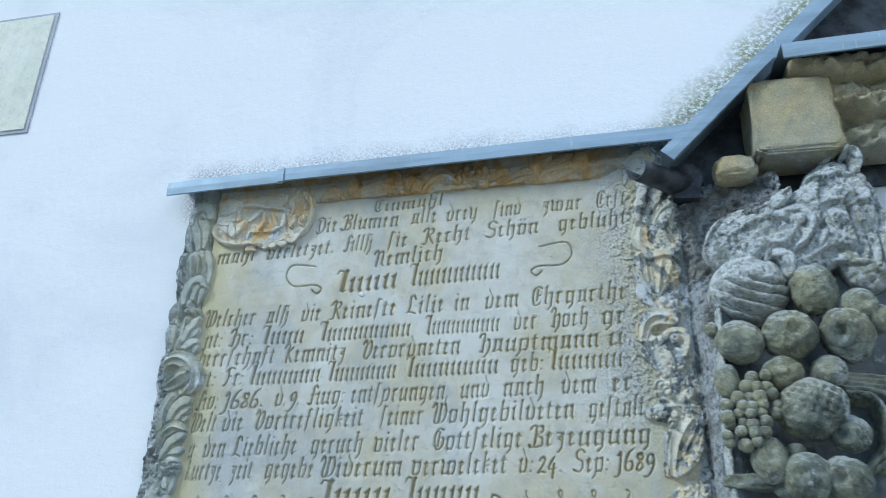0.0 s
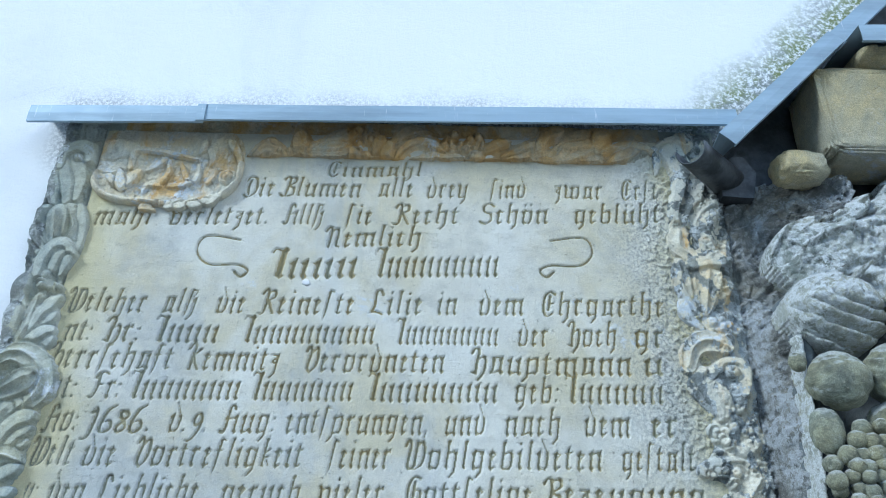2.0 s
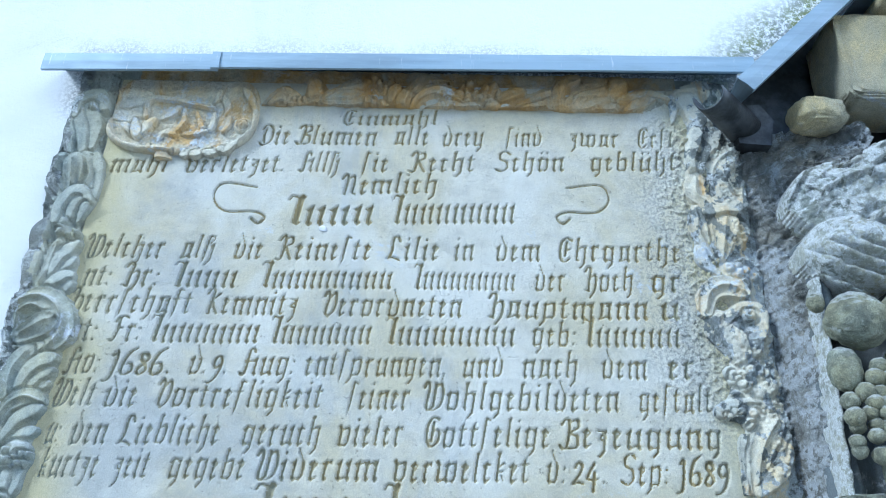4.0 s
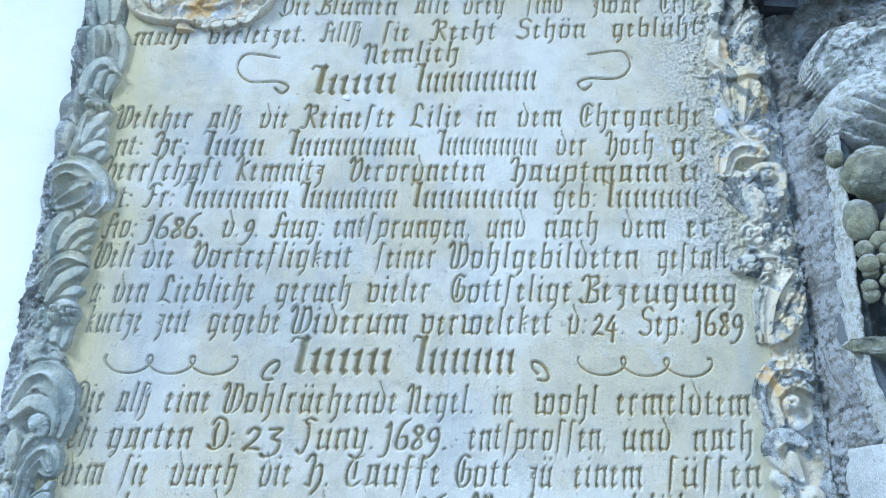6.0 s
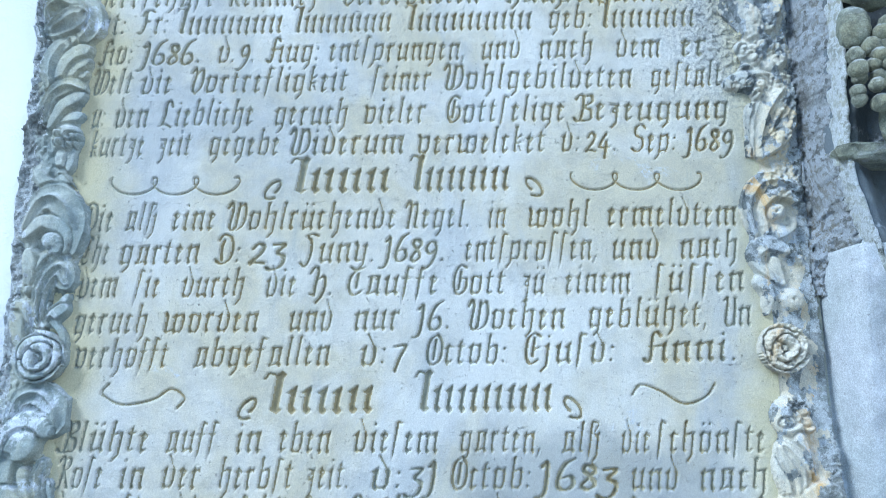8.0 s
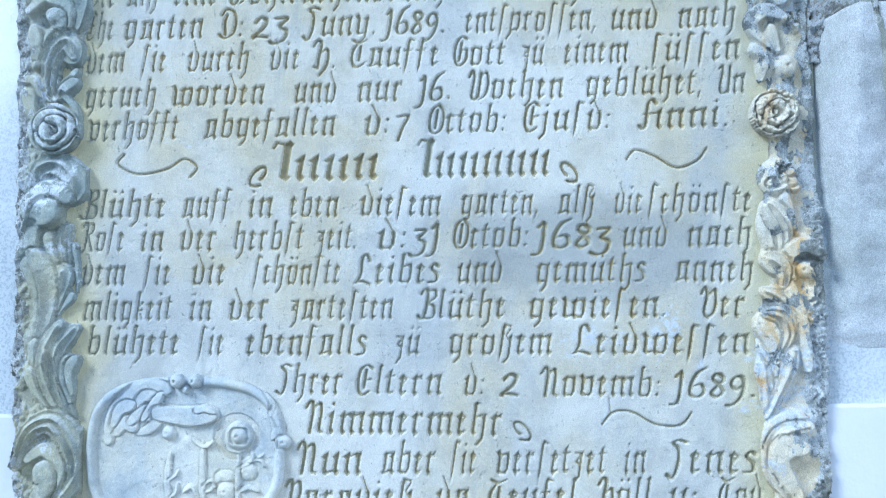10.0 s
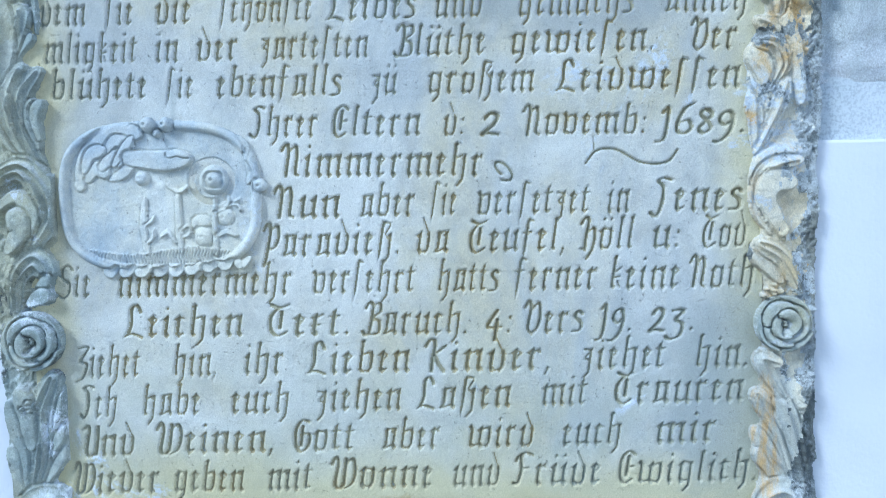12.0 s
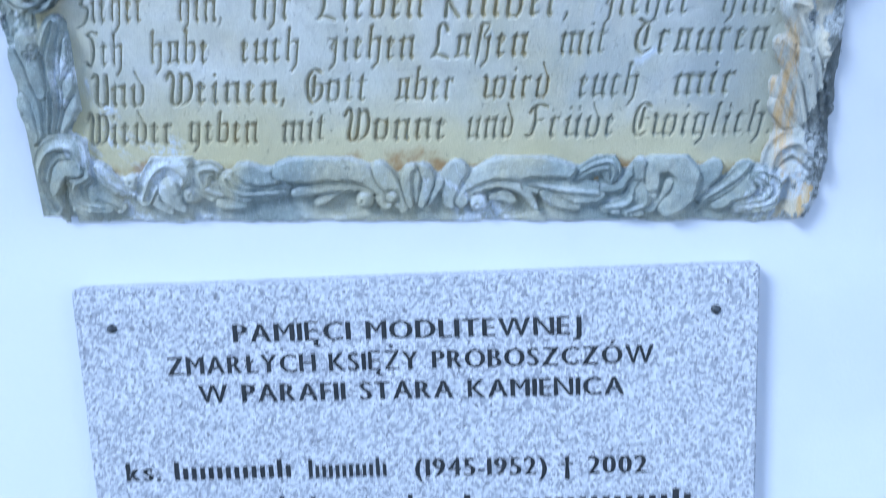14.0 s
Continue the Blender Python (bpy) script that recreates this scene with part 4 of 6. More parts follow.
# ---- left border ----
def left_border():
    r = Relief(-0.524, -0.412, 1.246, 2.908, 0.0013)
    r.roll([(-0.494, 2.749), (-0.501, 2.787), (-0.494, 2.834)], 0.0047, 0.0070, 0.012)
    r.roll([(-0.476, 2.756), (-0.482, 2.788), (-0.493, 2.822)], 0.0055, 0.0070, 0.014)
    r.roll([(-0.464, 2.762), (-0.465, 2.798), (-0.482, 2.834)], 0.0047, 0.0070, 0.013)
    r.roll([(-0.499, 2.814), (-0.497, 2.840), (-0.471, 2.849), (-0.458, 2.825)], 0.0056, 0.0080, 0.018)
    r.knob(-0.475, 2.828, 0.0072, 0.017)
    r.roll([(-0.486, 2.671), (-0.503, 2.696), (-0.502, 2.711)], 0.0060, 0.0075, 0.013)
    r.roll([(-0.478, 2.679), (-0.502, 2.711), (-0.500, 2.742)], 0.0068, 0.0106, 0.017, 2)
    r.roll([(-0.462, 2.684), (-0.453, 2.719), (-0.469, 2.743)], 0.0068, 0.0113, 0.017, 2)
    r.roll([(-0.473, 2.679), (-0.478, 2.717), (-0.482, 2.741)], 0.0060, 0.0106, 0.020, 2)
    r.roll([(-0.441, 2.679), (-0.443, 2.717), (-0.453, 2.749)], 0.0038, 0.0053, 0.012)
    r.roll([(-0.486, 2.643), (-0.482, 2.671), (-0.465, 2.688), (-0.445, 2.671)], 0.0059, 0.0074, 0.018)
    r.roll([(-0.468, 2.644), (-0.466, 2.663), (-0.460, 2.675)], 0.0037, 0.0059, 0.015)
    r.roll([(-0.454, 2.642), (-0.450, 2.658), (-0.449, 2.667)], 0.0030, 0.0052, 0.015)
    r.roll([(-0.487, 2.584), (-0.501, 2.615), (-0.498, 2.638)], 0.0065, 0.0080, 0.014)
    r.crumbs(-0.470, 2.624, 0.0221, 9, 0.020)
    r.roll([(-0.494, 2.545), (-0.500, 2.577), (-0.498, 2.591)], 0.0064, 0.0085, 0.014)
    r.roll([(-0.486, 2.539), (-0.473, 2.574), (-0.469, 2.610)], 0.0057, 0.0085, 0.018, 2)
    r.roll([(-0.468, 2.544), (-0.463, 2.585), (-0.446, 2.607)], 0.0050, 0.0071, 0.017)
    r.roll([(-0.460, 2.568), (-0.452, 2.577), (-0.444, 2.584)], 0.0036, 0.0050, 0.015)
    r.roll([(-0.480, 2.532), (-0.462, 2.556), (-0.442, 2.562)], 0.0050, 0.0064, 0.016)
    r.roll([(-0.463, 2.537), (-0.449, 2.543), (-0.441, 2.552)], 0.0036, 0.0050, 0.013)
    r.roll([(-0.500, 2.476), (-0.506, 2.515), (-0.479, 2.533), (-0.447, 2.517), (-0.435, 2.485), (-0.447, 2.465)], 0.0076, 0.0117, 0.021, 2)
    r.roll([(-0.488, 2.467), (-0.473, 2.463), (-0.456, 2.466)], 0.0048, 0.0062, 0.015)
    r.roll([(-0.486, 2.481), (-0.468, 2.490), (-0.454, 2.499)], 0.0104, 0.0118, 0.025, 2, 0.15)
    r.roll([(-0.478, 2.396), (-0.483, 2.432), (-0.471, 2.460)], 0.0073, 0.0113, 0.016, 2)
    r.roll([(-0.467, 2.391), (-0.466, 2.426), (-0.453, 2.445), (-0.437, 2.451)], 0.0060, 0.0080, 0.019)
    r.roll([(-0.464, 2.397), (-0.452, 2.423), (-0.435, 2.436)], 0.0040, 0.0053, 0.017)
    r.roll([(-0.452, 2.406), (-0.444, 2.413), (-0.436, 2.421)], 0.0027, 0.0040, 0.014)
    r.roll([(-0.485, 2.360), (-0.479, 2.389), (-0.459, 2.403), (-0.439, 2.398)], 0.0065, 0.0085, 0.020, 2)
    r.roll([(-0.474, 2.351), (-0.460, 2.377), (-0.437, 2.390)], 0.0046, 0.0065, 0.018)
    r.roll([(-0.466, 2.345), (-0.453, 2.358), (-0.437, 2.364)], 0.0045, 0.0058, 0.016)
    r.knob(-0.452, 2.334, 0.0206, 0.018)
    r.crumbs(-0.452, 2.336, 0.0181, 10, 0.023)
    r.roll([(-0.457, 2.315), (-0.455, 2.305), (-0.451, 2.295)], 0.0058, 0.0045, 0.017)
    r.roll([(-0.443, 2.316), (-0.443, 2.304), (-0.443, 2.294)], 0.0058, 0.0038, 0.015)
    r.roll([(-0.454, 2.292), (-0.443, 2.274), (-0.429, 2.250)], 0.0057, 0.0051, 0.014)
    r.roll([(-0.484, 2.292), (-0.470, 2.278), (-0.453, 2.268)], 0.0055, 0.0062, 0.014)
    r.roll([(-0.454, 2.286), (-0.438, 2.265), (-0.427, 2.237), (-0.428, 2.206)], 0.0041, 0.0041, 0.013)
    r.roll([(-0.490, 2.223), (-0.475, 2.255), (-0.451, 2.258), (-0.432, 2.230), (-0.434, 2.192)], 0.0096, 0.0137, 0.021, 2)
    r.roll([(-0.487, 2.213), (-0.466, 2.230), (-0.442, 2.217), (-0.437, 2.195)], 0.0055, 0.0069, 0.020)
    r.roll([(-0.453, 2.183), (-0.447, 2.199), (-0.458, 2.208)], 0.0048, 0.0075, 0.023)
    r.roll([(-0.477, 2.144), (-0.478, 2.170), (-0.482, 2.193)], 0.0048, 0.0061, 0.013)
    r.roll([(-0.466, 2.156), (-0.463, 2.174), (-0.460, 2.187)], 0.0041, 0.0048, 0.015)
    r.knob(-0.477, 2.147, 0.0061, 0.014)
    r.roll([(-0.457, 2.099), (-0.470, 2.119), (-0.487, 2.128)], 0.0041, 0.0074, 0.016)
    r.roll([(-0.482, 2.087), (-0.485, 2.105), (-0.487, 2.117)], 0.0061, 0.0068, 0.012)
    r.roll([(-0.459, 2.110), (-0.458, 2.149), (-0.441, 2.171), (-0.430, 2.156)], 0.0075, 0.0122, 0.020, 3)
    r.roll([(-0.445, 2.127), (-0.434, 2.131), (-0.427, 2.140)], 0.0027, 0.0041, 0.015)
    r.roll([(-0.453, 2.106), (-0.440, 2.119), (-0.427, 2.126)], 0.0041, 0.0054, 0.017)
    r.roll([(-0.445, 2.112), (-0.429, 2.094), (-0.424, 2.060)], 0.0034, 0.0034, 0.013)
    r.roll([(-0.480, 1.996), (-0.470, 2.022), (-0.447, 2.029), (-0.425, 2.010), (-0.425, 1.991)], 0.0074, 0.0114, 0.020, 2)
    r.roll([(-0.482, 1.952), (-0.478, 1.982), (-0.454, 1.997), (-0.431, 1.986)], 0.0073, 0.0087, 0.022)
    r.roll([(-0.469, 1.965), (-0.461, 1.969), (-0.453, 1.972)], 0.0093, 0.0120, 0.025)
    r.roll([(-0.476, 1.954), (-0.477, 1.943), (-0.476, 1.929)], 0.0073, 0.0060, 0.014)
    r.roll([(-0.439, 1.903), (-0.451, 1.927), (-0.457, 1.944)], 0.0033, 0.0053, 0.015)
    r.roll([(-0.427, 1.910), (-0.427, 1.924), (-0.427, 1.932)], 0.0026, 0.0046, 0.013)
    r.roll([(-0.435, 1.906), (-0.439, 1.935), (-0.434, 1.953)], 0.0046, 0.0066, 0.018, 2)
    r.roll([(-0.470, 1.830), (-0.462, 1.863), (-0.466, 1.888), (-0.482, 1.910)], 0.0072, 0.0092, 0.014)
    r.roll([(-0.422, 1.877), (-0.423, 1.911), (-0.427, 1.933)], 0.0020, 0.0026, 0.011)
    r.roll([(-0.445, 1.850), (-0.433, 1.866), (-0.426, 1.873)], 0.0026, 0.0039, 0.013)
    r.roll([(-0.452, 1.850), (-0.441, 1.886), (-0.438, 1.901)], 0.0053, 0.0092, 0.017, 2)
    r.roll([(-0.467, 1.811), (-0.455, 1.859), (-0.457, 1.897), (-0.474, 1.923)], 0.0052, 0.0079, 0.021, 1, 0.20)
    r.roll([(-0.450, 1.760), (-0.463, 1.786), (-0.470, 1.817)], 0.0059, 0.0072, 0.013)
    r.roll([(-0.427, 1.717), (-0.461, 1.760), (-0.475, 1.785)], 0.0039, 0.0058, 0.016)
    r.roll([(-0.417, 1.717), (-0.448, 1.761), (-0.456, 1.802), (-0.441, 1.837)], 0.0058, 0.0084, 0.020, 2)
    r.roll([(-0.421, 1.721), (-0.440, 1.769), (-0.442, 1.808), (-0.422, 1.834)], 0.0058, 0.0078, 0.018, 2)
    r.roll([(-0.426, 1.751), (-0.434, 1.780), (-0.430, 1.800)], 0.0039, 0.0052, 0.016)
    r.roll([(-0.424, 1.759), (-0.427, 1.786), (-0.419, 1.799)], 0.0032, 0.0052, 0.017)
    r.roll([(-0.489, 1.678), (-0.474, 1.715), (-0.446, 1.726), (-0.423, 1.700), (-0.420, 1.665), (-0.447, 1.630)], 0.0083, 0.0121, 0.022, 3)
    r.roll([(-0.474, 1.684), (-0.453, 1.695), (-0.435, 1.675), (-0.440, 1.652)], 0.0051, 0.0064, 0.020)
    r.roll([(-0.466, 1.634), (-0.450, 1.656), (-0.455, 1.674)], 0.0057, 0.0096, 0.024)
    r.roll([(-0.464, 1.564), (-0.458, 1.602), (-0.437, 1.622), (-0.423, 1.608)], 0.0077, 0.0116, 0.021, 3)
    r.roll([(-0.447, 1.570), (-0.431, 1.591), (-0.421, 1.603)], 0.0039, 0.0052, 0.017)
    r.roll([(-0.445, 1.573), (-0.434, 1.579), (-0.425, 1.581)], 0.0052, 0.0071, 0.019)
    r.roll([(-0.461, 1.352), (-0.466, 1.406), (-0.477, 1.454)], 0.0060, 0.0080, 0.014)
    r.roll([(-0.472, 1.346), (-0.476, 1.378), (-0.479, 1.401)], 0.0047, 0.0060, 0.012)
    r.roll([(-0.445, 1.356), (-0.426, 1.383), (-0.416, 1.400)], 0.0046, 0.0060, 0.015)
    r.roll([(-0.448, 1.365), (-0.429, 1.404), (-0.414, 1.427)], 0.0046, 0.0066, 0.017)
    r.roll([(-0.449, 1.379), (-0.431, 1.430), (-0.414, 1.463)], 0.0053, 0.0073, 0.019)
    r.roll([(-0.456, 1.348), (-0.443, 1.394), (-0.441, 1.446), (-0.424, 1.485)], 0.0060, 0.0113, 0.020, 3)
    r.roll([(-0.454, 1.405), (-0.457, 1.446), (-0.463, 1.469)], 0.0059, 0.0086, 0.019)
    r.crumbs(-0.458, 1.451, 0.0105, 5, 0.021)
    r.roll([(-0.462, 1.267), (-0.474, 1.304), (-0.457, 1.338), (-0.429, 1.343), (-0.419, 1.323), (-0.430, 1.308)], 0.0087, 0.0114, 0.022, 2)
    r.roll([(-0.460, 1.290), (-0.444, 1.317), (-0.425, 1.315)], 0.0054, 0.0074, 0.020)
    r.fill(4, 0.86)
    bare = (r.H < 0.0030) & (r.X > -0.452)
    r.wear(0.0010, 55, 1.0)
    r.wear(0.0004, 260, 2.0)
    lump = np.array([[noise.fractal(Vector((x * 70, 90.0, z * 55)), 0.7, 2.0, 5) for x in r.x] for z in r.z])
    r.H = np.where(bare, -0.008, r.H + np.where(r.H < 0.005, 0.0045 * lump - 0.002, 0))
    # the outer edge is broken and draws in towards the foot
    rag = np.array([0.004 * noise.fractal(Vector((3.0, 0, z * 22)), 0.8, 2.0, 5) for z in r.z])[:, None]
    edge = np.interp(r.z, (1.25, 1.27, 1.35, 1.42, 1.49, 1.73, 2.1, 2.285, 2.9), (-0.462, -0.474, -0.483, -0.485, -0.489, -0.499, -0.503, -0.511, -0.512))[:, None]
    return r.mesh("left_border", 0.002, WALL_Y + 0.004, r.X > edge + rag)


crusted(part_mesh("side_border", left_border(), STONE_BORDER, tablet, "grey acanthus and rosette border"), lambda x, z, k: x + 0.012 * k < -0.497 + 0.008 * (z < 2.4))


def right_border():
    r = Relief(0.350, 0.462, 1.252, 2.900, 0.0013)
    r.roll([(0.349, 2.829), (0.360, 2.867), (0.396, 2.886), (0.427, 2.873)], 0.0065, 0.0097, 0.015)
    r.roll([(0.378, 2.863), (0.391, 2.810), (0.373, 2.742)], 0.0163, 0.0122, 0.022)
    r.roll([(0.407, 2.807), (0.396, 2.776), (0.380, 2.746)], 0.0120, 0.0072, 0.017)
    r.roll([(0.386, 2.691), (0.370, 2.707), (0.372, 2.731)], 0.0091, 0.0114, 0.015, 2)
    r.roll([(0.408, 2.683), (0.400, 2.744), (0.440, 2.787)], 0.0053, 0.0091, 0.019, 2)
    r.roll([(0.414, 2.696), (0.407, 2.733), (0.424, 2.762)], 0.0038, 0.0069, 0.017)
    r.roll([(0.390, 2.606), (0.368, 2.639), (0.366, 2.682)], 0.0059, 0.0088, 0.014, 2)
    r.roll([(0.383, 2.589), (0.366, 2.605), (0.363, 2.623)], 0.0044, 0.0065, 0.012)
    r.roll([(0.411, 2.623), (0.417, 2.642), (0.420, 2.654)], 0.0074, 0.0103, 0.015)
    r.roll([(0.392, 2.609), (0.398, 2.645), (0.403, 2.667)], 0.0051, 0.0132, 0.020, 2)
    r.roll([(0.383, 2.679), (0.406, 2.686), (0.428, 2.683)], 0.0083, 0.0091, 0.023)
    r.crumbs(0.406, 2.590, 0.0262, 14, 0.017)
    r.roll([(0.388, 2.473), (0.372, 2.495), (0.361, 2.513)], 0.0048, 0.0076, 0.013, 2)
    r.roll([(0.403, 2.465), (0.414, 2.494), (0.422, 2.513)], 0.0062, 0.0089, 0.015)
    r.roll([(0.395, 2.463), (0.390, 2.488), (0.373, 2.525)], 0.0082, 0.0117, 0.020)
    r.roll([(0.359, 2.534), (0.367, 2.558), (0.387, 2.568), (0.409, 2.559)], 0.0092, 0.0113, 0.022, 2)
    r.roll([(0.379, 2.516), (0.403, 2.538), (0.425, 2.533), (0.421, 2.498)], 0.0049, 0.0063, 0.024)
    r.knob(0.411, 2.526, 0.0106, 0.025)
    r.crumbs(0.400, 2.442, 0.0313, 22, 0.016)
    r.roll([(0.361, 2.406), (0.385, 2.410), (0.413, 2.405)], 0.0087, 0.0100, 0.019)
    r.crumbs(0.386, 2.407, 0.0254, 12, 0.021)
    r.roll([(0.378, 2.316), (0.384, 2.346), (0.384, 2.375)], 0.0058, 0.0077, 0.013, 2)
    r.roll([(0.405, 2.317), (0.424, 2.354), (0.426, 2.384)], 0.0058, 0.0083, 0.015)
    r.roll([(0.388, 2.315), (0.399, 2.360), (0.421, 2.395)], 0.0058, 0.0109, 0.019, 2)
    r.roll([(0.390, 2.313), (0.406, 2.326), (0.421, 2.340)], 0.0045, 0.0070, 0.018)
    r.roll([(0.379, 2.210), (0.371, 2.249), (0.390, 2.278), (0.424, 2.273)], 0.0066, 0.0092, 0.021, 2)
    r.roll([(0.391, 2.211), (0.406, 2.221), (0.418, 2.230)], 0.0066, 0.0073, 0.015)
    r.roll([(0.387, 2.218), (0.385, 2.249), (0.403, 2.264), (0.425, 2.255)], 0.0033, 0.0046, 0.023)
    r.knob(0.400, 2.240, 0.0113, 0.024)
    r.roll([(0.395, 2.161), (0.375, 2.179), (0.373, 2.194), (0.388, 2.205), (0.409, 2.196)], 0.0039, 0.0066, 0.017)
    r.roll([(0.402, 2.158), (0.397, 2.173), (0.394, 2.186)], 0.0033, 0.0046, 0.014)
    r.roll([(0.381, 2.123), (0.384, 2.147), (0.374, 2.160)], 0.0039, 0.0059, 0.016)
    r.knob(0.413, 2.138, 0.0144, 0.016)
    r.knob(0.398, 2.006, 0.0232, 0.020)
    r.crumbs(0.405, 2.006, 0.0219, 14, 0.020)
    r.roll([(0.414, 1.926), (0.408, 1.966), (0.402, 1.987)], 0.0038, 0.0051, 0.017)
    r.roll([(0.387, 1.915), (0.382, 1.945), (0.382, 1.969)], 0.0045, 0.0064, 0.015)
    r.roll([(0.401, 1.915), (0.401, 1.947), (0.385, 1.974)], 0.0057, 0.0096, 0.018, 3)
    r.knob(0.425, 1.900, 0.0108, 0.013)
    r.roll([(0.409, 1.887), (0.406, 1.916), (0.426, 1.929), (0.443, 1.915)], 0.0051, 0.0070, 0.019)
    r.roll([(0.426, 1.786), (0.421, 1.832), (0.407, 1.885)], 0.0044, 0.0056, 0.016)
    r.roll([(0.403, 1.824), (0.395, 1.864), (0.378, 1.875)], 0.0044, 0.0063, 0.017, 2)
    r.roll([(0.400, 1.883), (0.397, 1.902), (0.382, 1.912)], 0.0057, 0.0095, 0.019, 2)
    r.roll([(0.379, 1.731), (0.377, 1.770), (0.374, 1.793)], 0.0044, 0.0075, 0.014, 2)
    r.roll([(0.391, 1.780), (0.383, 1.799), (0.374, 1.815)], 0.0044, 0.0063, 0.015)
    r.roll([(0.392, 1.796), (0.383, 1.824), (0.374, 1.841)], 0.0057, 0.0094, 0.016)
    r.roll([(0.393, 1.799), (0.406, 1.826), (0.397, 1.848), (0.379, 1.852)], 0.0050, 0.0082, 0.020, 3)
    r.roll([(0.379, 1.731), (0.400, 1.776), (0.409, 1.808)], 0.0038, 0.0063, 0.018, 2)
    r.roll([(0.375, 1.693), (0.386, 1.722), (0.418, 1.731)], 0.0049, 0.0067, 0.016)
    r.roll([(0.408, 1.633), (0.381, 1.670), (0.389, 1.710), (0.423, 1.722)], 0.0055, 0.0068, 0.022, 2)
    r.roll([(0.408, 1.644), (0.389, 1.681), (0.398, 1.699), (0.415, 1.697)], 0.0074, 0.0092, 0.022)
    r.roll([(0.408, 1.588), (0.389, 1.608), (0.379, 1.621)], 0.0050, 0.0068, 0.015)
    r.roll([(0.430, 1.575), (0.409, 1.614), (0.384, 1.629)], 0.0056, 0.0087, 0.019, 3)
    r.crumbs(0.397, 1.577, 0.0124, 7, 0.017)
    r.roll([(0.427, 1.353), (0.398, 1.390), (0.383, 1.415)], 0.0051, 0.0070, 0.016, 2)
    r.roll([(0.412, 1.353), (0.392, 1.377), (0.384, 1.392)], 0.0038, 0.0051, 0.014)
    r.roll([(0.432, 1.389), (0.429, 1.436), (0.439, 1.469)], 0.0038, 0.0057, 0.014)
    r.roll([(0.430, 1.353), (0.412, 1.416), (0.383, 1.458)], 0.0057, 0.0089, 0.018, 3)
    r.roll([(0.438, 1.355), (0.423, 1.416), (0.408, 1.458)], 0.0057, 0.0083, 0.020, 2)
    r.roll([(0.413, 1.454), (0.400, 1.475), (0.388, 1.498), (0.406, 1.494)], 0.0050, 0.0076, 0.018, 2)
    r.roll([(0.390, 1.295), (0.393, 1.332), (0.415, 1.345), (0.440, 1.323)], 0.0077, 0.0110, 0.021, 2)
    r.roll([(0.401, 1.303), (0.414, 1.315), (0.430, 1.290), (0.423, 1.261)], 0.0058, 0.0084, 0.022)
    r.fill(4, 0.86)
    bare = (r.H < 0.0030) & (r.X < 0.386)
    before = r.H.copy()
    r.wear(0.0035, 60, 5.0)
    r.wear(0.0042, 200, 6.0)
    rough, r.H = r.H, before
    r.wear(0.0012, 45, 5.5)
    r.wear(0.0005, 230, 6.5)
    patch = np.array([[0.4 + 2.2 * noise.fractal(Vector((x * 22, 40.0, z * 16)), 0.7, 2.0, 3) for x in r.x] for z in r.z])
    patch = np.clip(patch, 0, 1) * np.maximum(np.clip((r.Z - 2.10) / 0.12, 0, 1) * np.clip((r.X - 0.375) / 0.03, 0.15, 1), np.clip((r.X - 0.422) / 0.012, 0, 1))
    r.H = np.where(bare, -0.008, (r.H * (1 - patch) + (rough + 0.003) * patch) * 0.9)
    rag = np.array([0.004 * noise.fractal(Vector((8.0, 0, z * 20)), 0.8, 2.0, 5) for z in r.z])[:, None]
    edge = np.interp(r.z, (1.255, 1.28, 1.6, 1.83, 1.95, 2.05, 2.2), (0.443, 0.456, 0.449, 0.4515, 0.449, 0.444, 0.440))[:, None]
    return r.mesh("right_border", 0.002, WALL_Y + 0.004, r.X < edge + rag)


crusted(part_mesh("side_border", right_border(), STONE_RUST, tablet, "ochre-stained acanthus and rosette border with lichen"), lambda x, z, k: x + 0.022 * k > 0.427 or (k > 0.12 and z > 1.98) or (k > 0.42 and z > 1.6))


def rosette(x, z, radius, high, worn, material, label):
    r = Relief(x - radius, x + radius, z - radius, z + radius, 0.0011, -0.004)
    r.rosette(x, z, radius, high)
    r.wear(0.0008, 70, x * 50 + z)
    r.wear(worn, 260, x * 70 + z)
    part_mesh("rosette", r.mesh("rosette", 0.002, 0.004, np.hypot(r.X - x, r.Z - z) < radius * 0.99), material, tablet, label)


rosette(-0.451, 2.069, 0.031, 0.026, 0.0005, STONE_BORDER, "grey carved rose")
rosette(-0.444, 1.529, 0.035, 0.027, 0.0004, STONE_BORDER, "grey carved rose")
rosette(0.395, 2.082, 0.029, 0.024, 0.0034, STONE_RUST, "pale carved rose crumbling under lichen")
rosette(0.411, 1.539, 0.032, 0.026, 0.0005, STONE_BORDER, "grey carved rose")


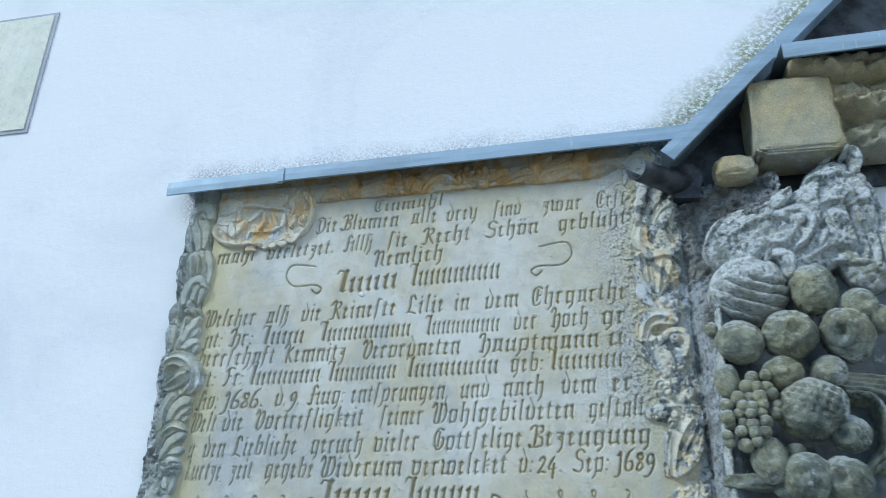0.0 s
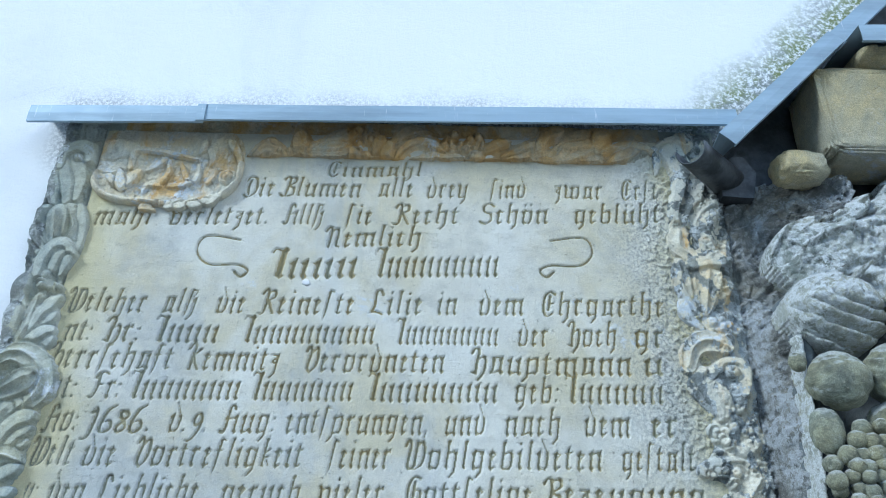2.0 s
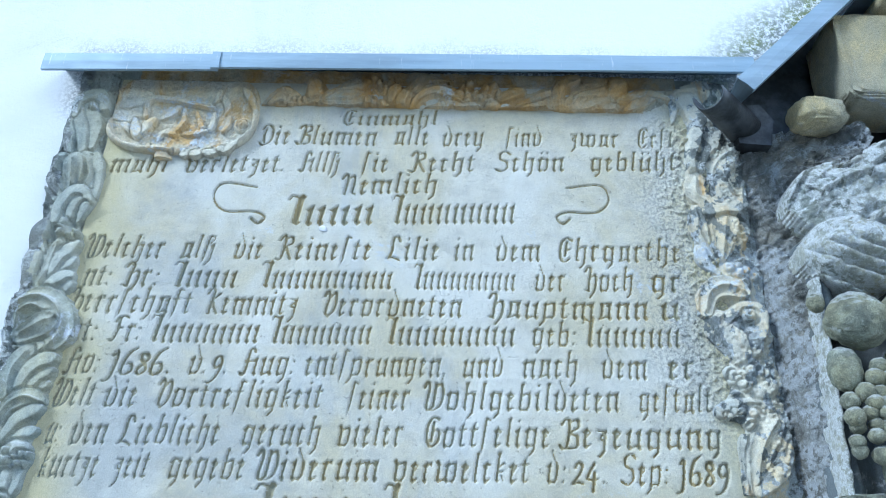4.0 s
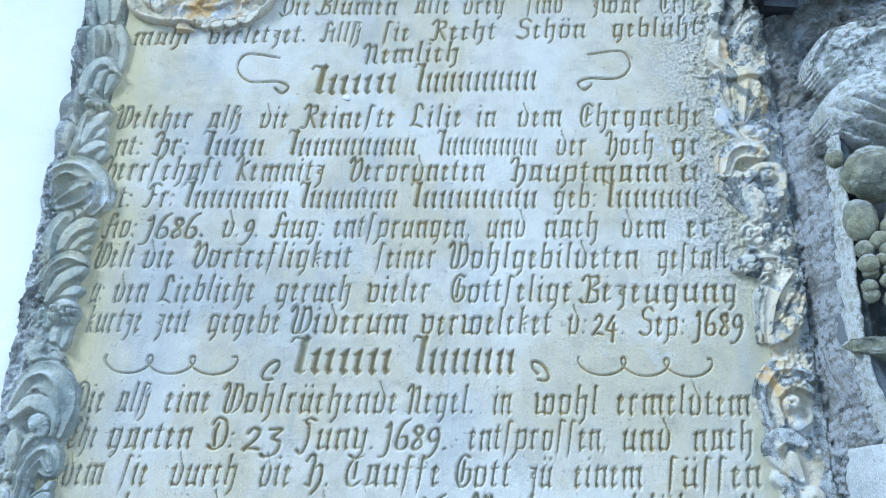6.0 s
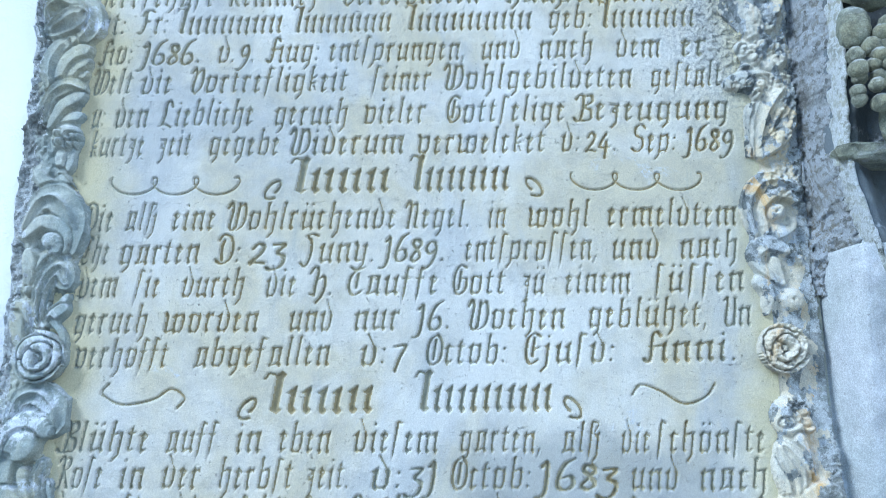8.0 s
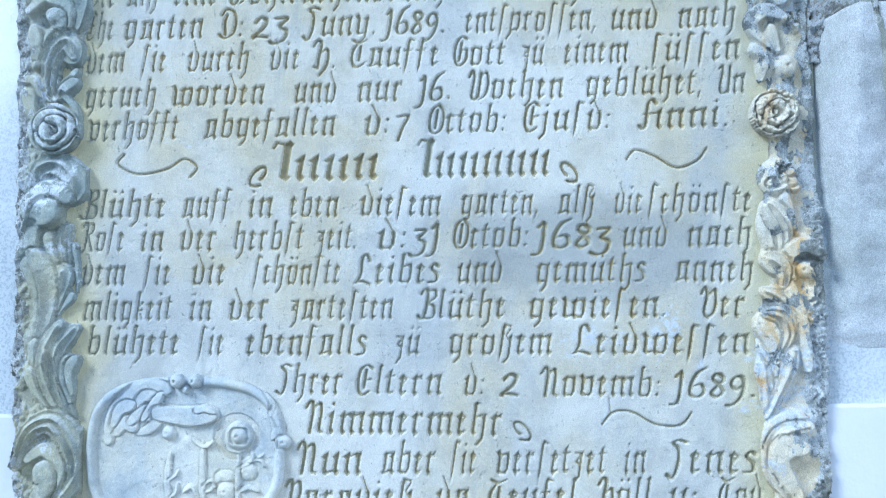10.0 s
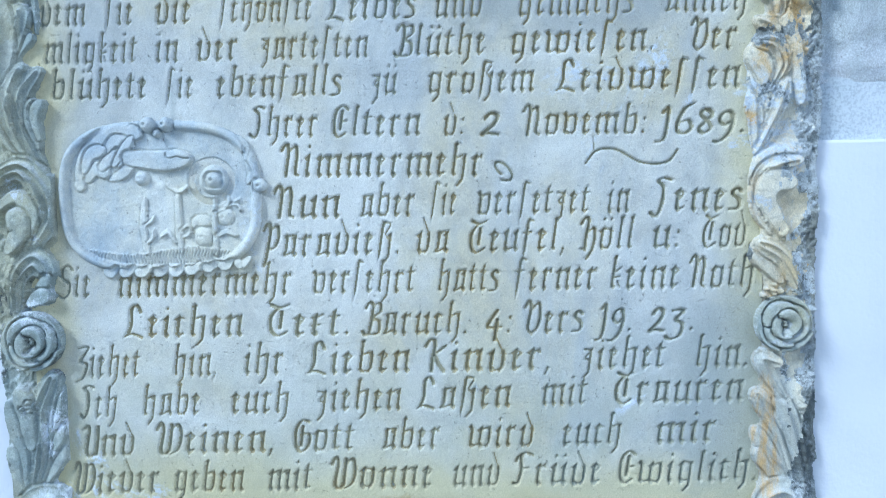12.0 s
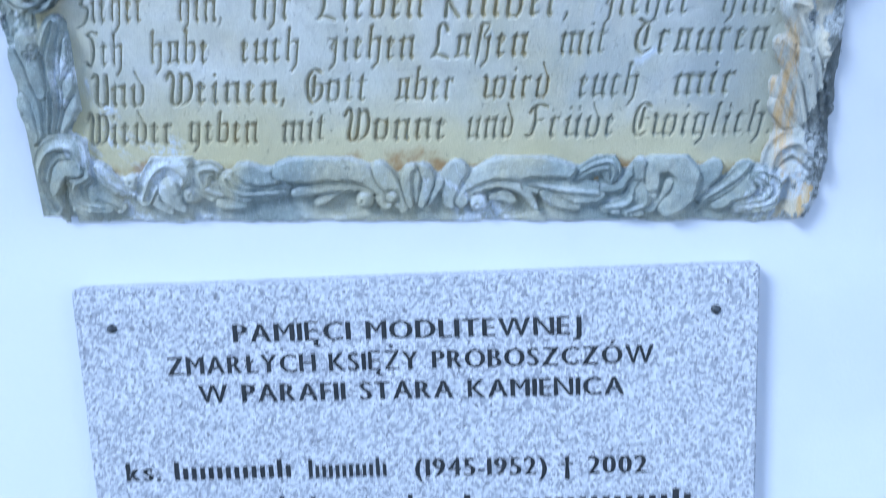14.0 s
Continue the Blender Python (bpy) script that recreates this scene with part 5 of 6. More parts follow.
def foot_border():
    r = Relief(-0.4415, 0.404, 1.243, 1.330, 0.0013)
    r.roll([(-0.384, 1.269), (-0.408, 1.284), (-0.423, 1.307)], 0.0081, 0.0121, 0.016, 2)
    r.roll([(-0.395, 1.266), (-0.429, 1.270), (-0.438, 1.297), (-0.416, 1.311)], 0.0060, 0.0107, 0.018, 3)
    r.roll([(-0.368, 1.285), (-0.391, 1.301), (-0.405, 1.320)], 0.0054, 0.0080, 0.018, 2)
    r.knob(-0.363, 1.299, 0.0120, 0.014)
    r.roll([(-0.323, 1.265), (-0.337, 1.282), (-0.332, 1.303)], 0.0060, 0.0094, 0.017)
    r.roll([(-0.352, 1.280), (-0.338, 1.308), (-0.317, 1.322), (-0.299, 1.308), (-0.303, 1.292)], 0.0094, 0.0134, 0.023, 2)
    r.roll([(-0.306, 1.268), (-0.320, 1.284), (-0.317, 1.300)], 0.0060, 0.0087, 0.021)
    r.knob(-0.292, 1.284, 0.0127, 0.021)
    r.roll([(-0.225, 1.282), (-0.258, 1.283), (-0.284, 1.295)], 0.0053, 0.0080, 0.016, 2)
    r.roll([(-0.231, 1.271), (-0.247, 1.272), (-0.263, 1.273)], 0.0040, 0.0053, 0.012)
    r.roll([(-0.251, 1.296), (-0.263, 1.315), (-0.281, 1.313), (-0.279, 1.300)], 0.0046, 0.0080, 0.016, 2)
    r.roll([(-0.178, 1.290), (-0.232, 1.289), (-0.249, 1.304)], 0.0066, 0.0100, 0.018, 3)
    r.roll([(-0.183, 1.306), (-0.211, 1.307), (-0.233, 1.315)], 0.0053, 0.0086, 0.020)
    r.roll([(-0.110, 1.290), (-0.127, 1.284), (-0.144, 1.274)], 0.0040, 0.0053, 0.009)
    r.roll([(-0.061, 1.273), (-0.079, 1.303), (-0.106, 1.314), (-0.152, 1.315), (-0.185, 1.312)], 0.0080, 0.0113, 0.021)
    r.roll([(-0.073, 1.281), (-0.100, 1.295), (-0.133, 1.294), (-0.170, 1.286)], 0.0040, 0.0053, 0.015)
    r.knob(-0.086, 1.277, 0.0113, 0.018)
    r.roll([(-0.040, 1.267), (-0.054, 1.295), (-0.068, 1.318)], 0.0060, 0.0079, 0.019)
    r.knob(-0.053, 1.281, 0.0086, 0.015)
    r.roll([(0.017, 1.274), (0.018, 1.297), (0.027, 1.316)], 0.0079, 0.0106, 0.018)
    r.roll([(-0.009, 1.274), (-0.003, 1.290), (0.004, 1.301)], 0.0040, 0.0053, 0.017)
    r.roll([(-0.031, 1.271), (-0.035, 1.302), (-0.027, 1.317)], 0.0040, 0.0053, 0.019)
    r.roll([(-0.018, 1.271), (-0.009, 1.301), (-0.015, 1.318)], 0.0040, 0.0053, 0.019)
    r.roll([(-0.025, 1.275), (-0.024, 1.299), (-0.023, 1.312)], 0.0026, 0.0040, 0.015)
    r.roll([(0.066, 1.280), (0.079, 1.282), (0.092, 1.276)], 0.0039, 0.0053, 0.010)
    r.roll([(0.030, 1.275), (0.045, 1.299), (0.071, 1.313), (0.110, 1.317), (0.164, 1.307)], 0.0073, 0.0106, 0.021)
    r.roll([(0.039, 1.286), (0.071, 1.298), (0.101, 1.291), (0.118, 1.269)], 0.0039, 0.0046, 0.016)
    r.knob(0.050, 1.273, 0.0112, 0.018)
    r.roll([(0.109, 1.297), (0.144, 1.290), (0.192, 1.285)], 0.0072, 0.0105, 0.018, 2)
    r.roll([(0.170, 1.266), (0.143, 1.274), (0.127, 1.285)], 0.0033, 0.0053, 0.013)
    r.roll([(0.197, 1.290), (0.221, 1.298), (0.238, 1.318)], 0.0039, 0.0052, 0.017)
    r.roll([(0.228, 1.293), (0.242, 1.307), (0.239, 1.322)], 0.0046, 0.0065, 0.018)
    r.roll([(0.161, 1.300), (0.182, 1.315), (0.203, 1.319), (0.205, 1.304)], 0.0052, 0.0085, 0.020, 3)
    r.roll([(0.201, 1.266), (0.228, 1.272), (0.238, 1.293)], 0.0052, 0.0085, 0.017, 2)
    r.roll([(0.226, 1.261), (0.248, 1.271), (0.247, 1.290)], 0.0052, 0.0092, 0.019, 2)
    r.roll([(0.252, 1.264), (0.273, 1.279), (0.277, 1.298)], 0.0046, 0.0066, 0.016)
    r.roll([(0.255, 1.294), (0.256, 1.315), (0.273, 1.323), (0.294, 1.308), (0.293, 1.286), (0.273, 1.265)], 0.0072, 0.0104, 0.022)
    r.roll([(0.309, 1.279), (0.319, 1.304), (0.328, 1.319)], 0.0046, 0.0078, 0.014)
    r.roll([(0.316, 1.275), (0.351, 1.302), (0.364, 1.318)], 0.0052, 0.0078, 0.017, 2)
    r.roll([(0.332, 1.268), (0.364, 1.289), (0.374, 1.307)], 0.0046, 0.0065, 0.018)
    r.roll([(0.356, 1.268), (0.391, 1.275), (0.398, 1.296), (0.379, 1.309)], 0.0072, 0.0117, 0.019, 3)
    open_ground = r.H < 0.0045
    r.fill(4, 0.86)
    # deep hollows under the two arches
    for x, z in ((-0.127, 1.274), (0.084, 1.275)):
        pit = 1 - ((r.X - x) / 0.062) ** 2 - ((r.Z - z) / 0.024) ** 2
        r.H = np.where(open_ground & (pit > 0), -0.003 * np.clip(pit * 3, 0, 1), r.H)
    bare = (r.H < 0.0030) & (r.Z > 1.296)
    r.wear(0.0012, 50, 9.0)
    r.wear(0.0005, 240, 10.0)
    r.H = np.where(bare, -0.008, r.H * 0.9)
    rag = np.array([0.003 * noise.fractal(Vector((x * 20, 0, 4.0)), 0.8, 2.0, 5) for x in r.x])[None, :]
    return r.mesh("foot_border", 0.002, WALL_Y + 0.004, r.Z > 1.2485 + rag)


part_mesh("foot_border", foot_border(), STONE_BORDER, tablet, "grey scrolled border with a palmette in the middle")


def head_border():
    r = Relief(-0.4235, 0.3655, 2.826, 2.910, 0.0013)
    r.roll([(-0.231, 2.838), (-0.211, 2.858), (-0.188, 2.849)], 0.0065, 0.0105, 0.018, 2)
    r.roll([(-0.225, 2.834), (-0.203, 2.832), (-0.189, 2.845)], 0.0048, 0.0056, 0.014)
    r.crumbs(-0.176, 2.855, 0.0179, 9, 0.018)
    r.roll([(-0.164, 2.846), (-0.163, 2.866), (-0.163, 2.884)], 0.0065, 0.0081, 0.017)
    r.roll([(-0.148, 2.856), (-0.114, 2.873), (-0.092, 2.886)], 0.0073, 0.0098, 0.015)
    r.roll([(-0.146, 2.846), (-0.113, 2.860), (-0.069, 2.844)], 0.0065, 0.0073, 0.018)
    r.roll([(-0.169, 2.848), (-0.135, 2.838), (-0.093, 2.840), (-0.088, 2.852)], 0.0065, 0.0089, 0.020, 2)
    r.crumbs(-0.073, 2.877, 0.0246, 12, 0.013)
    r.knob(-0.066, 2.846, 0.0073, 0.015)
    r.roll([(-0.056, 2.839), (-0.036, 2.839), (-0.033, 2.868)], 0.0057, 0.0081, 0.017)
    r.roll([(-0.052, 2.853), (-0.048, 2.867), (-0.044, 2.877)], 0.0049, 0.0065, 0.018)
    r.roll([(-0.024, 2.876), (0.000, 2.889), (0.036, 2.868)], 0.0074, 0.0099, 0.016)
    r.roll([(0.001, 2.840), (0.035, 2.846), (0.070, 2.844)], 0.0049, 0.0073, 0.015)
    r.roll([(-0.024, 2.840), (-0.012, 2.862), (0.017, 2.875), (0.054, 2.856)], 0.0057, 0.0081, 0.020, 2)
    r.crumbs(0.059, 2.874, 0.0247, 14, 0.017)
    r.crumbs(0.091, 2.869, 0.0230, 12, 0.017)
    r.knob(0.093, 2.849, 0.0114, 0.015)
    r.roll([(0.109, 2.860), (0.121, 2.868), (0.138, 2.873)], 0.0057, 0.0074, 0.015)
    r.roll([(0.109, 2.839), (0.157, 2.847), (0.180, 2.861)], 0.0065, 0.0081, 0.017)
    r.roll([(0.129, 2.850), (0.164, 2.867), (0.183, 2.872)], 0.0057, 0.0073, 0.019, 2)
    r.roll([(0.185, 2.858), (0.197, 2.889), (0.219, 2.898)], 0.0057, 0.0074, 0.019)
    r.roll([(0.183, 2.849), (0.208, 2.847), (0.224, 2.869)], 0.0090, 0.0114, 0.018, 2)
    r.roll([(0.224, 2.881), (0.240, 2.886), (0.258, 2.897)], 0.0058, 0.0075, 0.014)
    r.roll([(0.219, 2.838), (0.239, 2.849), (0.265, 2.868)], 0.0049, 0.0073, 0.017)
    r.roll([(0.219, 2.867), (0.254, 2.874), (0.276, 2.883)], 0.0049, 0.0066, 0.019)
    r.roll([(0.235, 2.837), (0.271, 2.850), (0.298, 2.871)], 0.0049, 0.0065, 0.016)
    r.roll([(0.273, 2.862), (0.276, 2.877), (0.279, 2.893)], 0.0074, 0.0099, 0.019)
    r.roll([(0.283, 2.844), (0.299, 2.859), (0.323, 2.866)], 0.0082, 0.0114, 0.018, 2)
    r.roll([(0.280, 2.860), (0.314, 2.878), (0.347, 2.864)], 0.0049, 0.0057, 0.015)
    r.fill(4, 0.86)
    r.wear(0.0020, 45, 12.0)
    r.wear(0.0010, 230, 13.0)
    rag = np.array([0.004 * noise.fractal(Vector((x * 16, 0, 14.0)), 0.8, 2.0, 4) for x in r.x])[None, :]
    return r.mesh("head_border", 0.002, WALL_Y + 0.004, r.Z > 2.842 + rag)


part_mesh("head_border", head_border(), STONE_OCHRE, tablet, "rust-stained leaf garland, badly worn")


def oval(r, x, z, a, b, power=3.0):
    return (np.abs((r.X - x) / a) ** power + np.abs((r.Z - z) / b) ** power) ** (1 / power)


def garden_cartouche():
    x0, z0 = -0.2915, 1.691
    r = Relief(x0 - 0.128, x0 + 0.132, z0 - 0.098, z0 + 0.102, 0.0011)
    d = oval(r, x0, z0, 0.116, 0.087)
    r.H = np.where(d < 1, 0.0015, -0.004)
    ring = [(x0 + 0.110 * math.copysign(abs(math.cos(t)) ** 0.66, math.cos(t)), z0 + 0.081 * math.copysign(abs(math.sin(t)) ** 0.66, math.sin(t))) for t in np.linspace(0, 2 * math.pi, 60)]
    r.ridge(ring, 0.0058, 0.0058, 0.0066)
    r.roll([(-0.382, 1.705), (-0.373, 1.739), (-0.344, 1.761), (-0.313, 1.764)], 0.0059, 0.0079, 0.006)
    r.roll([(-0.372, 1.713), (-0.362, 1.726), (-0.352, 1.718)], 0.0046, 0.0059, 0.005)
    r.roll([(-0.355, 1.726), (-0.343, 1.738), (-0.332, 1.730)], 0.0046, 0.0059, 0.006)
    r.roll([(-0.351, 1.744), (-0.338, 1.756), (-0.322, 1.748)], 0.0039, 0.0052, 0.006)
    r.roll([(-0.376, 1.723), (-0.368, 1.740), (-0.354, 1.745)], 0.0039, 0.0053, 0.006)
    r.roll([(-0.346, 1.713), (-0.333, 1.718), (-0.322, 1.728)], 0.0033, 0.0046, 0.005)
    r.roll([(-0.341, 1.729), (-0.331, 1.743), (-0.320, 1.758)], 0.0033, 0.0039, 0.007)
    r.roll([(-0.323, 1.736), (-0.289, 1.732), (-0.259, 1.734)], 0.0085, 0.0078, 0.008)
    r.roll([(-0.278, 1.739), (-0.268, 1.741), (-0.257, 1.737)], 0.0039, 0.0026, 0.009)
    r.knob(-0.311, 1.713, 0.0085, 0.007)
    r.roll([(-0.309, 1.629), (-0.312, 1.660), (-0.309, 1.689)], 0.0033, 0.0026, 0.005)
    r.roll([(-0.310, 1.660), (-0.302, 1.665), (-0.299, 1.671)], 0.0020, 0.0013, 0.005)
    r.roll([(-0.308, 1.640), (-0.302, 1.645), (-0.300, 1.655)], 0.0020, 0.0013, 0.005)
    r.roll([(-0.270, 1.630), (-0.271, 1.659), (-0.271, 1.702)], 0.0033, 0.0026, 0.005)
    r.roll([(-0.281, 1.705), (-0.270, 1.698), (-0.259, 1.703)], 0.0026, 0.0020, 0.006)
    r.roll([(-0.269, 1.654), (-0.261, 1.659), (-0.256, 1.651)], 0.0020, 0.0013, 0.005)
    r.roll([(-0.267, 1.646), (-0.260, 1.649), (-0.258, 1.656)], 0.0020, 0.0013, 0.005)
    r.roll([(-0.276, 1.640), (-0.284, 1.652), (-0.292, 1.647)], 0.0020, 0.0020, 0.005)
    r.knob(-0.246, 1.660, 0.0111, 0.004)
    r.knob(-0.243, 1.646, 0.0118, 0.005)
    r.knob(-0.218, 1.668, 0.0104, 0.004)
    r.roll([(-0.230, 1.627), (-0.230, 1.659), (-0.229, 1.691)], 0.0033, 0.0020, 0.006)
    r.roll([(-0.229, 1.673), (-0.216, 1.679), (-0.201, 1.688)], 0.0020, 0.0013, 0.005)
    r.roll([(-0.218, 1.678), (-0.213, 1.685), (-0.214, 1.692)], 0.0020, 0.0013, 0.005)
    r.roll([(-0.209, 1.682), (-0.202, 1.681), (-0.200, 1.675)], 0.0020, 0.0013, 0.005)
    r.roll([(-0.228, 1.647), (-0.217, 1.651), (-0.206, 1.647)], 0.0026, 0.0020, 0.005)
    r.roll([(-0.199, 1.759), (-0.190, 1.748), (-0.192, 1.733)], 0.0019, 0.0026, 0.005)
    r.roll([(-0.191, 1.726), (-0.187, 1.716), (-0.190, 1.707)], 0.0020, 0.0026, 0.005)
    r.knob(-0.229, 1.710, 0.0169, 0.008)
    r.knob(-0.229, 1.710, 0.0098, 0.009)
    r.knob(-0.301, 1.773, 0.0091, 0.012)
    r.knob(-0.280, 1.773, 0.0085, 0.012)
    r.knob(-0.291, 1.763, 0.0052, 0.009)
    r.knob(-0.176, 1.703, 0.0085, 0.009)
    # a sunk halo round the flower head, tufted grass along the ground, overlapping leaves under the rim
    halo = np.hypot(r.X + 0.232, r.Z - 1.7085)
    r.H = np.where((halo > 0.019) & (halo < 0.027), r.H - 0.0016, r.H)
    grass = (r.Z < z0 - 0.060 + 0.004 * np.sin((r.X - x0) * 45)) & (d < 0.90)
    r.H += np.where(grass, 0.0012 + 0.0011 * np.sin(r.X * 1700 + 2 * np.sin(r.Z * 500)), 0)
    for k in range(9):
        r.roll([(x0 - 0.052 + 0.019 * k, z0 - 0.079 + 0.0022 * max(0, k - 4)), (x0 - 0.060 + 0.019 * k, z0 - 0.086 + 0.0022 * max(0, k - 4)), (x0 - 0.066 + 0.019 * k, z0 - 0.084 + 0.0022 * max(0, k - 4))], 0.003, 0.0040, 0.0035 + 0.002 * (k % 3))
    r.H *= 1.2
    r.wear(0.0006, 60, 20.0)
    r.wear(0.0003, 260, 21.0)
    return r.mesh("garden_cartouche", 0.0, 0.003, r.H > -0.0018)


part_mesh("cartouche", garden_cartouche(), STONE_CARVED, tablet, "oval cartouche with flowers under a cloud")


def worn_cartouche():
    x0, z0 = -0.347, 2.826
    r = Relief(x0 - 0.112, x0 + 0.120, z0 - 0.082, z0 + 0.062, 0.0011)
    d = oval(r, x0, z0, 0.108, 0.072)
    r.H = np.where(d < 1, 0.001, -0.004)
    ring = [(x0 + 0.104 * math.copysign(abs(math.cos(t)) ** 0.66, math.cos(t)), z0 + 0.069 * math.copysign(abs(math.sin(t)) ** 0.66, math.sin(t))) for t in np.linspace(math.pi, 2 * math.pi, 40)]
    r.ridge(ring, 0.0050, 0.0050, 0.009)
    r.roll([(-0.455, 2.842), (-0.432, 2.849), (-0.405, 2.846)], 0.0130, 0.0146, 0.004)
    r.roll([(-0.448, 2.819), (-0.424, 2.816), (-0.408, 2.824)], 0.0064, 0.0080, 0.004)
    r.roll([(-0.427, 2.800), (-0.406, 2.787), (-0.385, 2.807)], 0.0048, 0.0064, 0.009)
    r.roll([(-0.413, 2.810), (-0.409, 2.795), (-0.405, 2.781)], 0.0032, 0.0056, 0.009)
    r.roll([(-0.399, 2.816), (-0.400, 2.840), (-0.381, 2.847), (-0.304, 2.831)], 0.0040, 0.0032, 0.009)
    r.roll([(-0.374, 2.813), (-0.361, 2.823), (-0.353, 2.831)], 0.0040, 0.0048, 0.007)
    r.roll([(-0.346, 2.830), (-0.344, 2.809), (-0.349, 2.792)], 0.0024, 0.0032, 0.007)
    r.roll([(-0.329, 2.826), (-0.321, 2.809), (-0.313, 2.791)], 0.0024, 0.0032, 0.007)
    r.roll([(-0.341, 2.787), (-0.325, 2.787), (-0.310, 2.792)], 0.0032, 0.0032, 0.007)
    r.roll([(-0.303, 2.823), (-0.302, 2.807), (-0.304, 2.794)], 0.0024, 0.0032, 0.007)
    r.roll([(-0.278, 2.818), (-0.280, 2.804), (-0.286, 2.791)], 0.0024, 0.0032, 0.007)
    r.roll([(-0.287, 2.823), (-0.285, 2.835), (-0.292, 2.853)], 0.0024, 0.0040, 0.007)
    r.knob(-0.260, 2.804, 0.0136, 0.006)
    r.knob(-0.260, 2.804, 0.0072, 0.009)
    r.roll([(-0.246, 2.830), (-0.252, 2.848), (-0.264, 2.866)], 0.0032, 0.0048, 0.008)
    r.roll([(-0.306, 2.843), (-0.300, 2.853), (-0.300, 2.865)], 0.0032, 0.0041, 0.006)
    r.roll([(-0.375, 2.775), (-0.369, 2.789), (-0.352, 2.785)], 0.0024, 0.0031, 0.006)
    r.roll([(-0.320, 2.761), (-0.331, 2.751), (-0.337, 2.755)], 0.0039, 0.0047, 0.009)
    r.roll([(-0.302, 2.763), (-0.314, 2.752), (-0.322, 2.753)], 0.0039, 0.0047, 0.009)
    r.roll([(-0.282, 2.768), (-0.294, 2.754), (-0.304, 2.756)], 0.0039, 0.0047, 0.009)
    r.roll([(-0.266, 2.774), (-0.276, 2.760), (-0.286, 2.762)], 0.0039, 0.0047, 0.009)
    r.roll([(-0.353, 2.745), (-0.364, 2.750), (-0.369, 2.745)], 0.0039, 0.0047, 0.008)
    r.knob(-0.343, 2.755, 0.0055, 0.009)
    r.H *= 1.35
    r.wear(0.0014, 55, 25.0)
    r.wear(0.0010, 240, 26.0)
    return r.mesh("worn_cartouche", 0.0, 0.003, (r.H > -0.0015) & (r.Z < 2.884) & (r.X > -0.447))


part_mesh("cartouche", worn_cartouche(), STONE_RUST, tablet, "badly worn ochre cartouche in the corner")

# ---- metal cover strips ----
def sheet(path, up, thick=0.0012):
    """A folded sheet: the profile points (each a row of x, y, z along the run) joined as a thin plate."""
    bm = bmesh.new()
    rows = [[bm.verts.new(p) for p in row] for row in path]
    for a, b in zip(rows, rows[1:]):
        for i in range(len(a) - 1):
            bm.faces.new((a[i], a[i + 1], b[i + 1], b[i]))
    bmesh.ops.recalc_face_normals(bm, faces=bm.faces)
    bmesh.ops.solidify(bm, geom=bm.faces[:], thickness=thick)
    return bm


def strip(p0, p1, drop, depth, back_rise):
    """Front fascia with a rolled lower lip and a top that slopes back to the wall."""
    p0, p1 = Vector(p0), Vector(p1)
    n = 24
    rows = []
    for prof in ((0.004, -1.0), (0.0, -0.99), (-0.001, -0.5), (0.0, 0.0), (depth, back_rise)):
        row = []
        for i in range(n + 1):
            c = p0.lerp(p1, i / n)
            sag = 0.0005 * grain((c.x * 1.0, 2, c.z), 5)
            row.append((c.x, c.y + prof[0], c.z + (drop * prof[1] if prof[1] <= 0 else prof[1]) + sag))
        rows.append(row)
    return sheet(rows, None)


cover = tagged(new("metal_cover_strip"), "folded grey zinc cover strip above the slab", "flashing")
part("cover_sheet", strip((-0.301, -0.0455, 2.9005), (0.4665, -0.0455, 2.9135), 0.0275, 0.063, 0.020), ZINC, cover, smooth=False)
part("cover_sheet", strip((-0.5445, -0.044, 2.893), (-0.296, -0.044, 2.8985), 0.0285, 0.063, 0.020), ZINC, cover, smooth=False)
part("seam", strip((-0.3055, -0.0475, 2.8993), (-0.2935, -0.0475, 2.8996), 0.0290, 0.010, 0.004), ZINC, cover, "folded seam with a lead-grey smear", False)


def slope_strip(a, b, width, depth):
    """The sloping cover: a fascia whose width stands square to its run."""
    a, b = Vector(a), Vector(b)
    run = (b - a).normalized()
    up = Vector((-run.z, 0, run.x))
    rows = []
    for off, back in ((-0.02 * width, 0.006), (0.0, 0.0), (0.5 * width, -0.001), (width, 0.0), (width * 0.85, depth)):
        rows.append([tuple(a.lerp(b, i / 12) + up * off + Vector((0, back + 0.0004 * grain((i, off * 40, 1), 0.7), 0))) for i in range(13)])
    return sheet(rows, None)


roof = tagged(new("gable_cover"), "sloping grey zinc cover over the carved monument", "flashing")
part("cover_sheet", slope_strip((0.431, -0.100, 2.809), (0.618, -0.100, 2.998), 0.027, 0.120), ZINC, roof, smooth=False)
part("cover_sheet", slope_strip((0.612, -0.094, 2.990), (1.000, -0.094, 3.380), 0.027, 0.114), ZINC, roof, smooth=False)
part("cover_sheet", strip((0.624, -0.130, 3.000), (1.250, -0.130, 3.016), 0.030, 0.140, 0.020), ZINC, roof, "level strip over the cornice", False)
# dark plate flat on the wall: stands for the shade under the cover
part("shade_plate", slab([(0.44, 2.79), (0.44, 2.885), (1.00, 3.445), (1.25, 3.445), (1.25, 2.79)], 0.006, WALL_Y), DARK_METAL, roof, smooth=False)

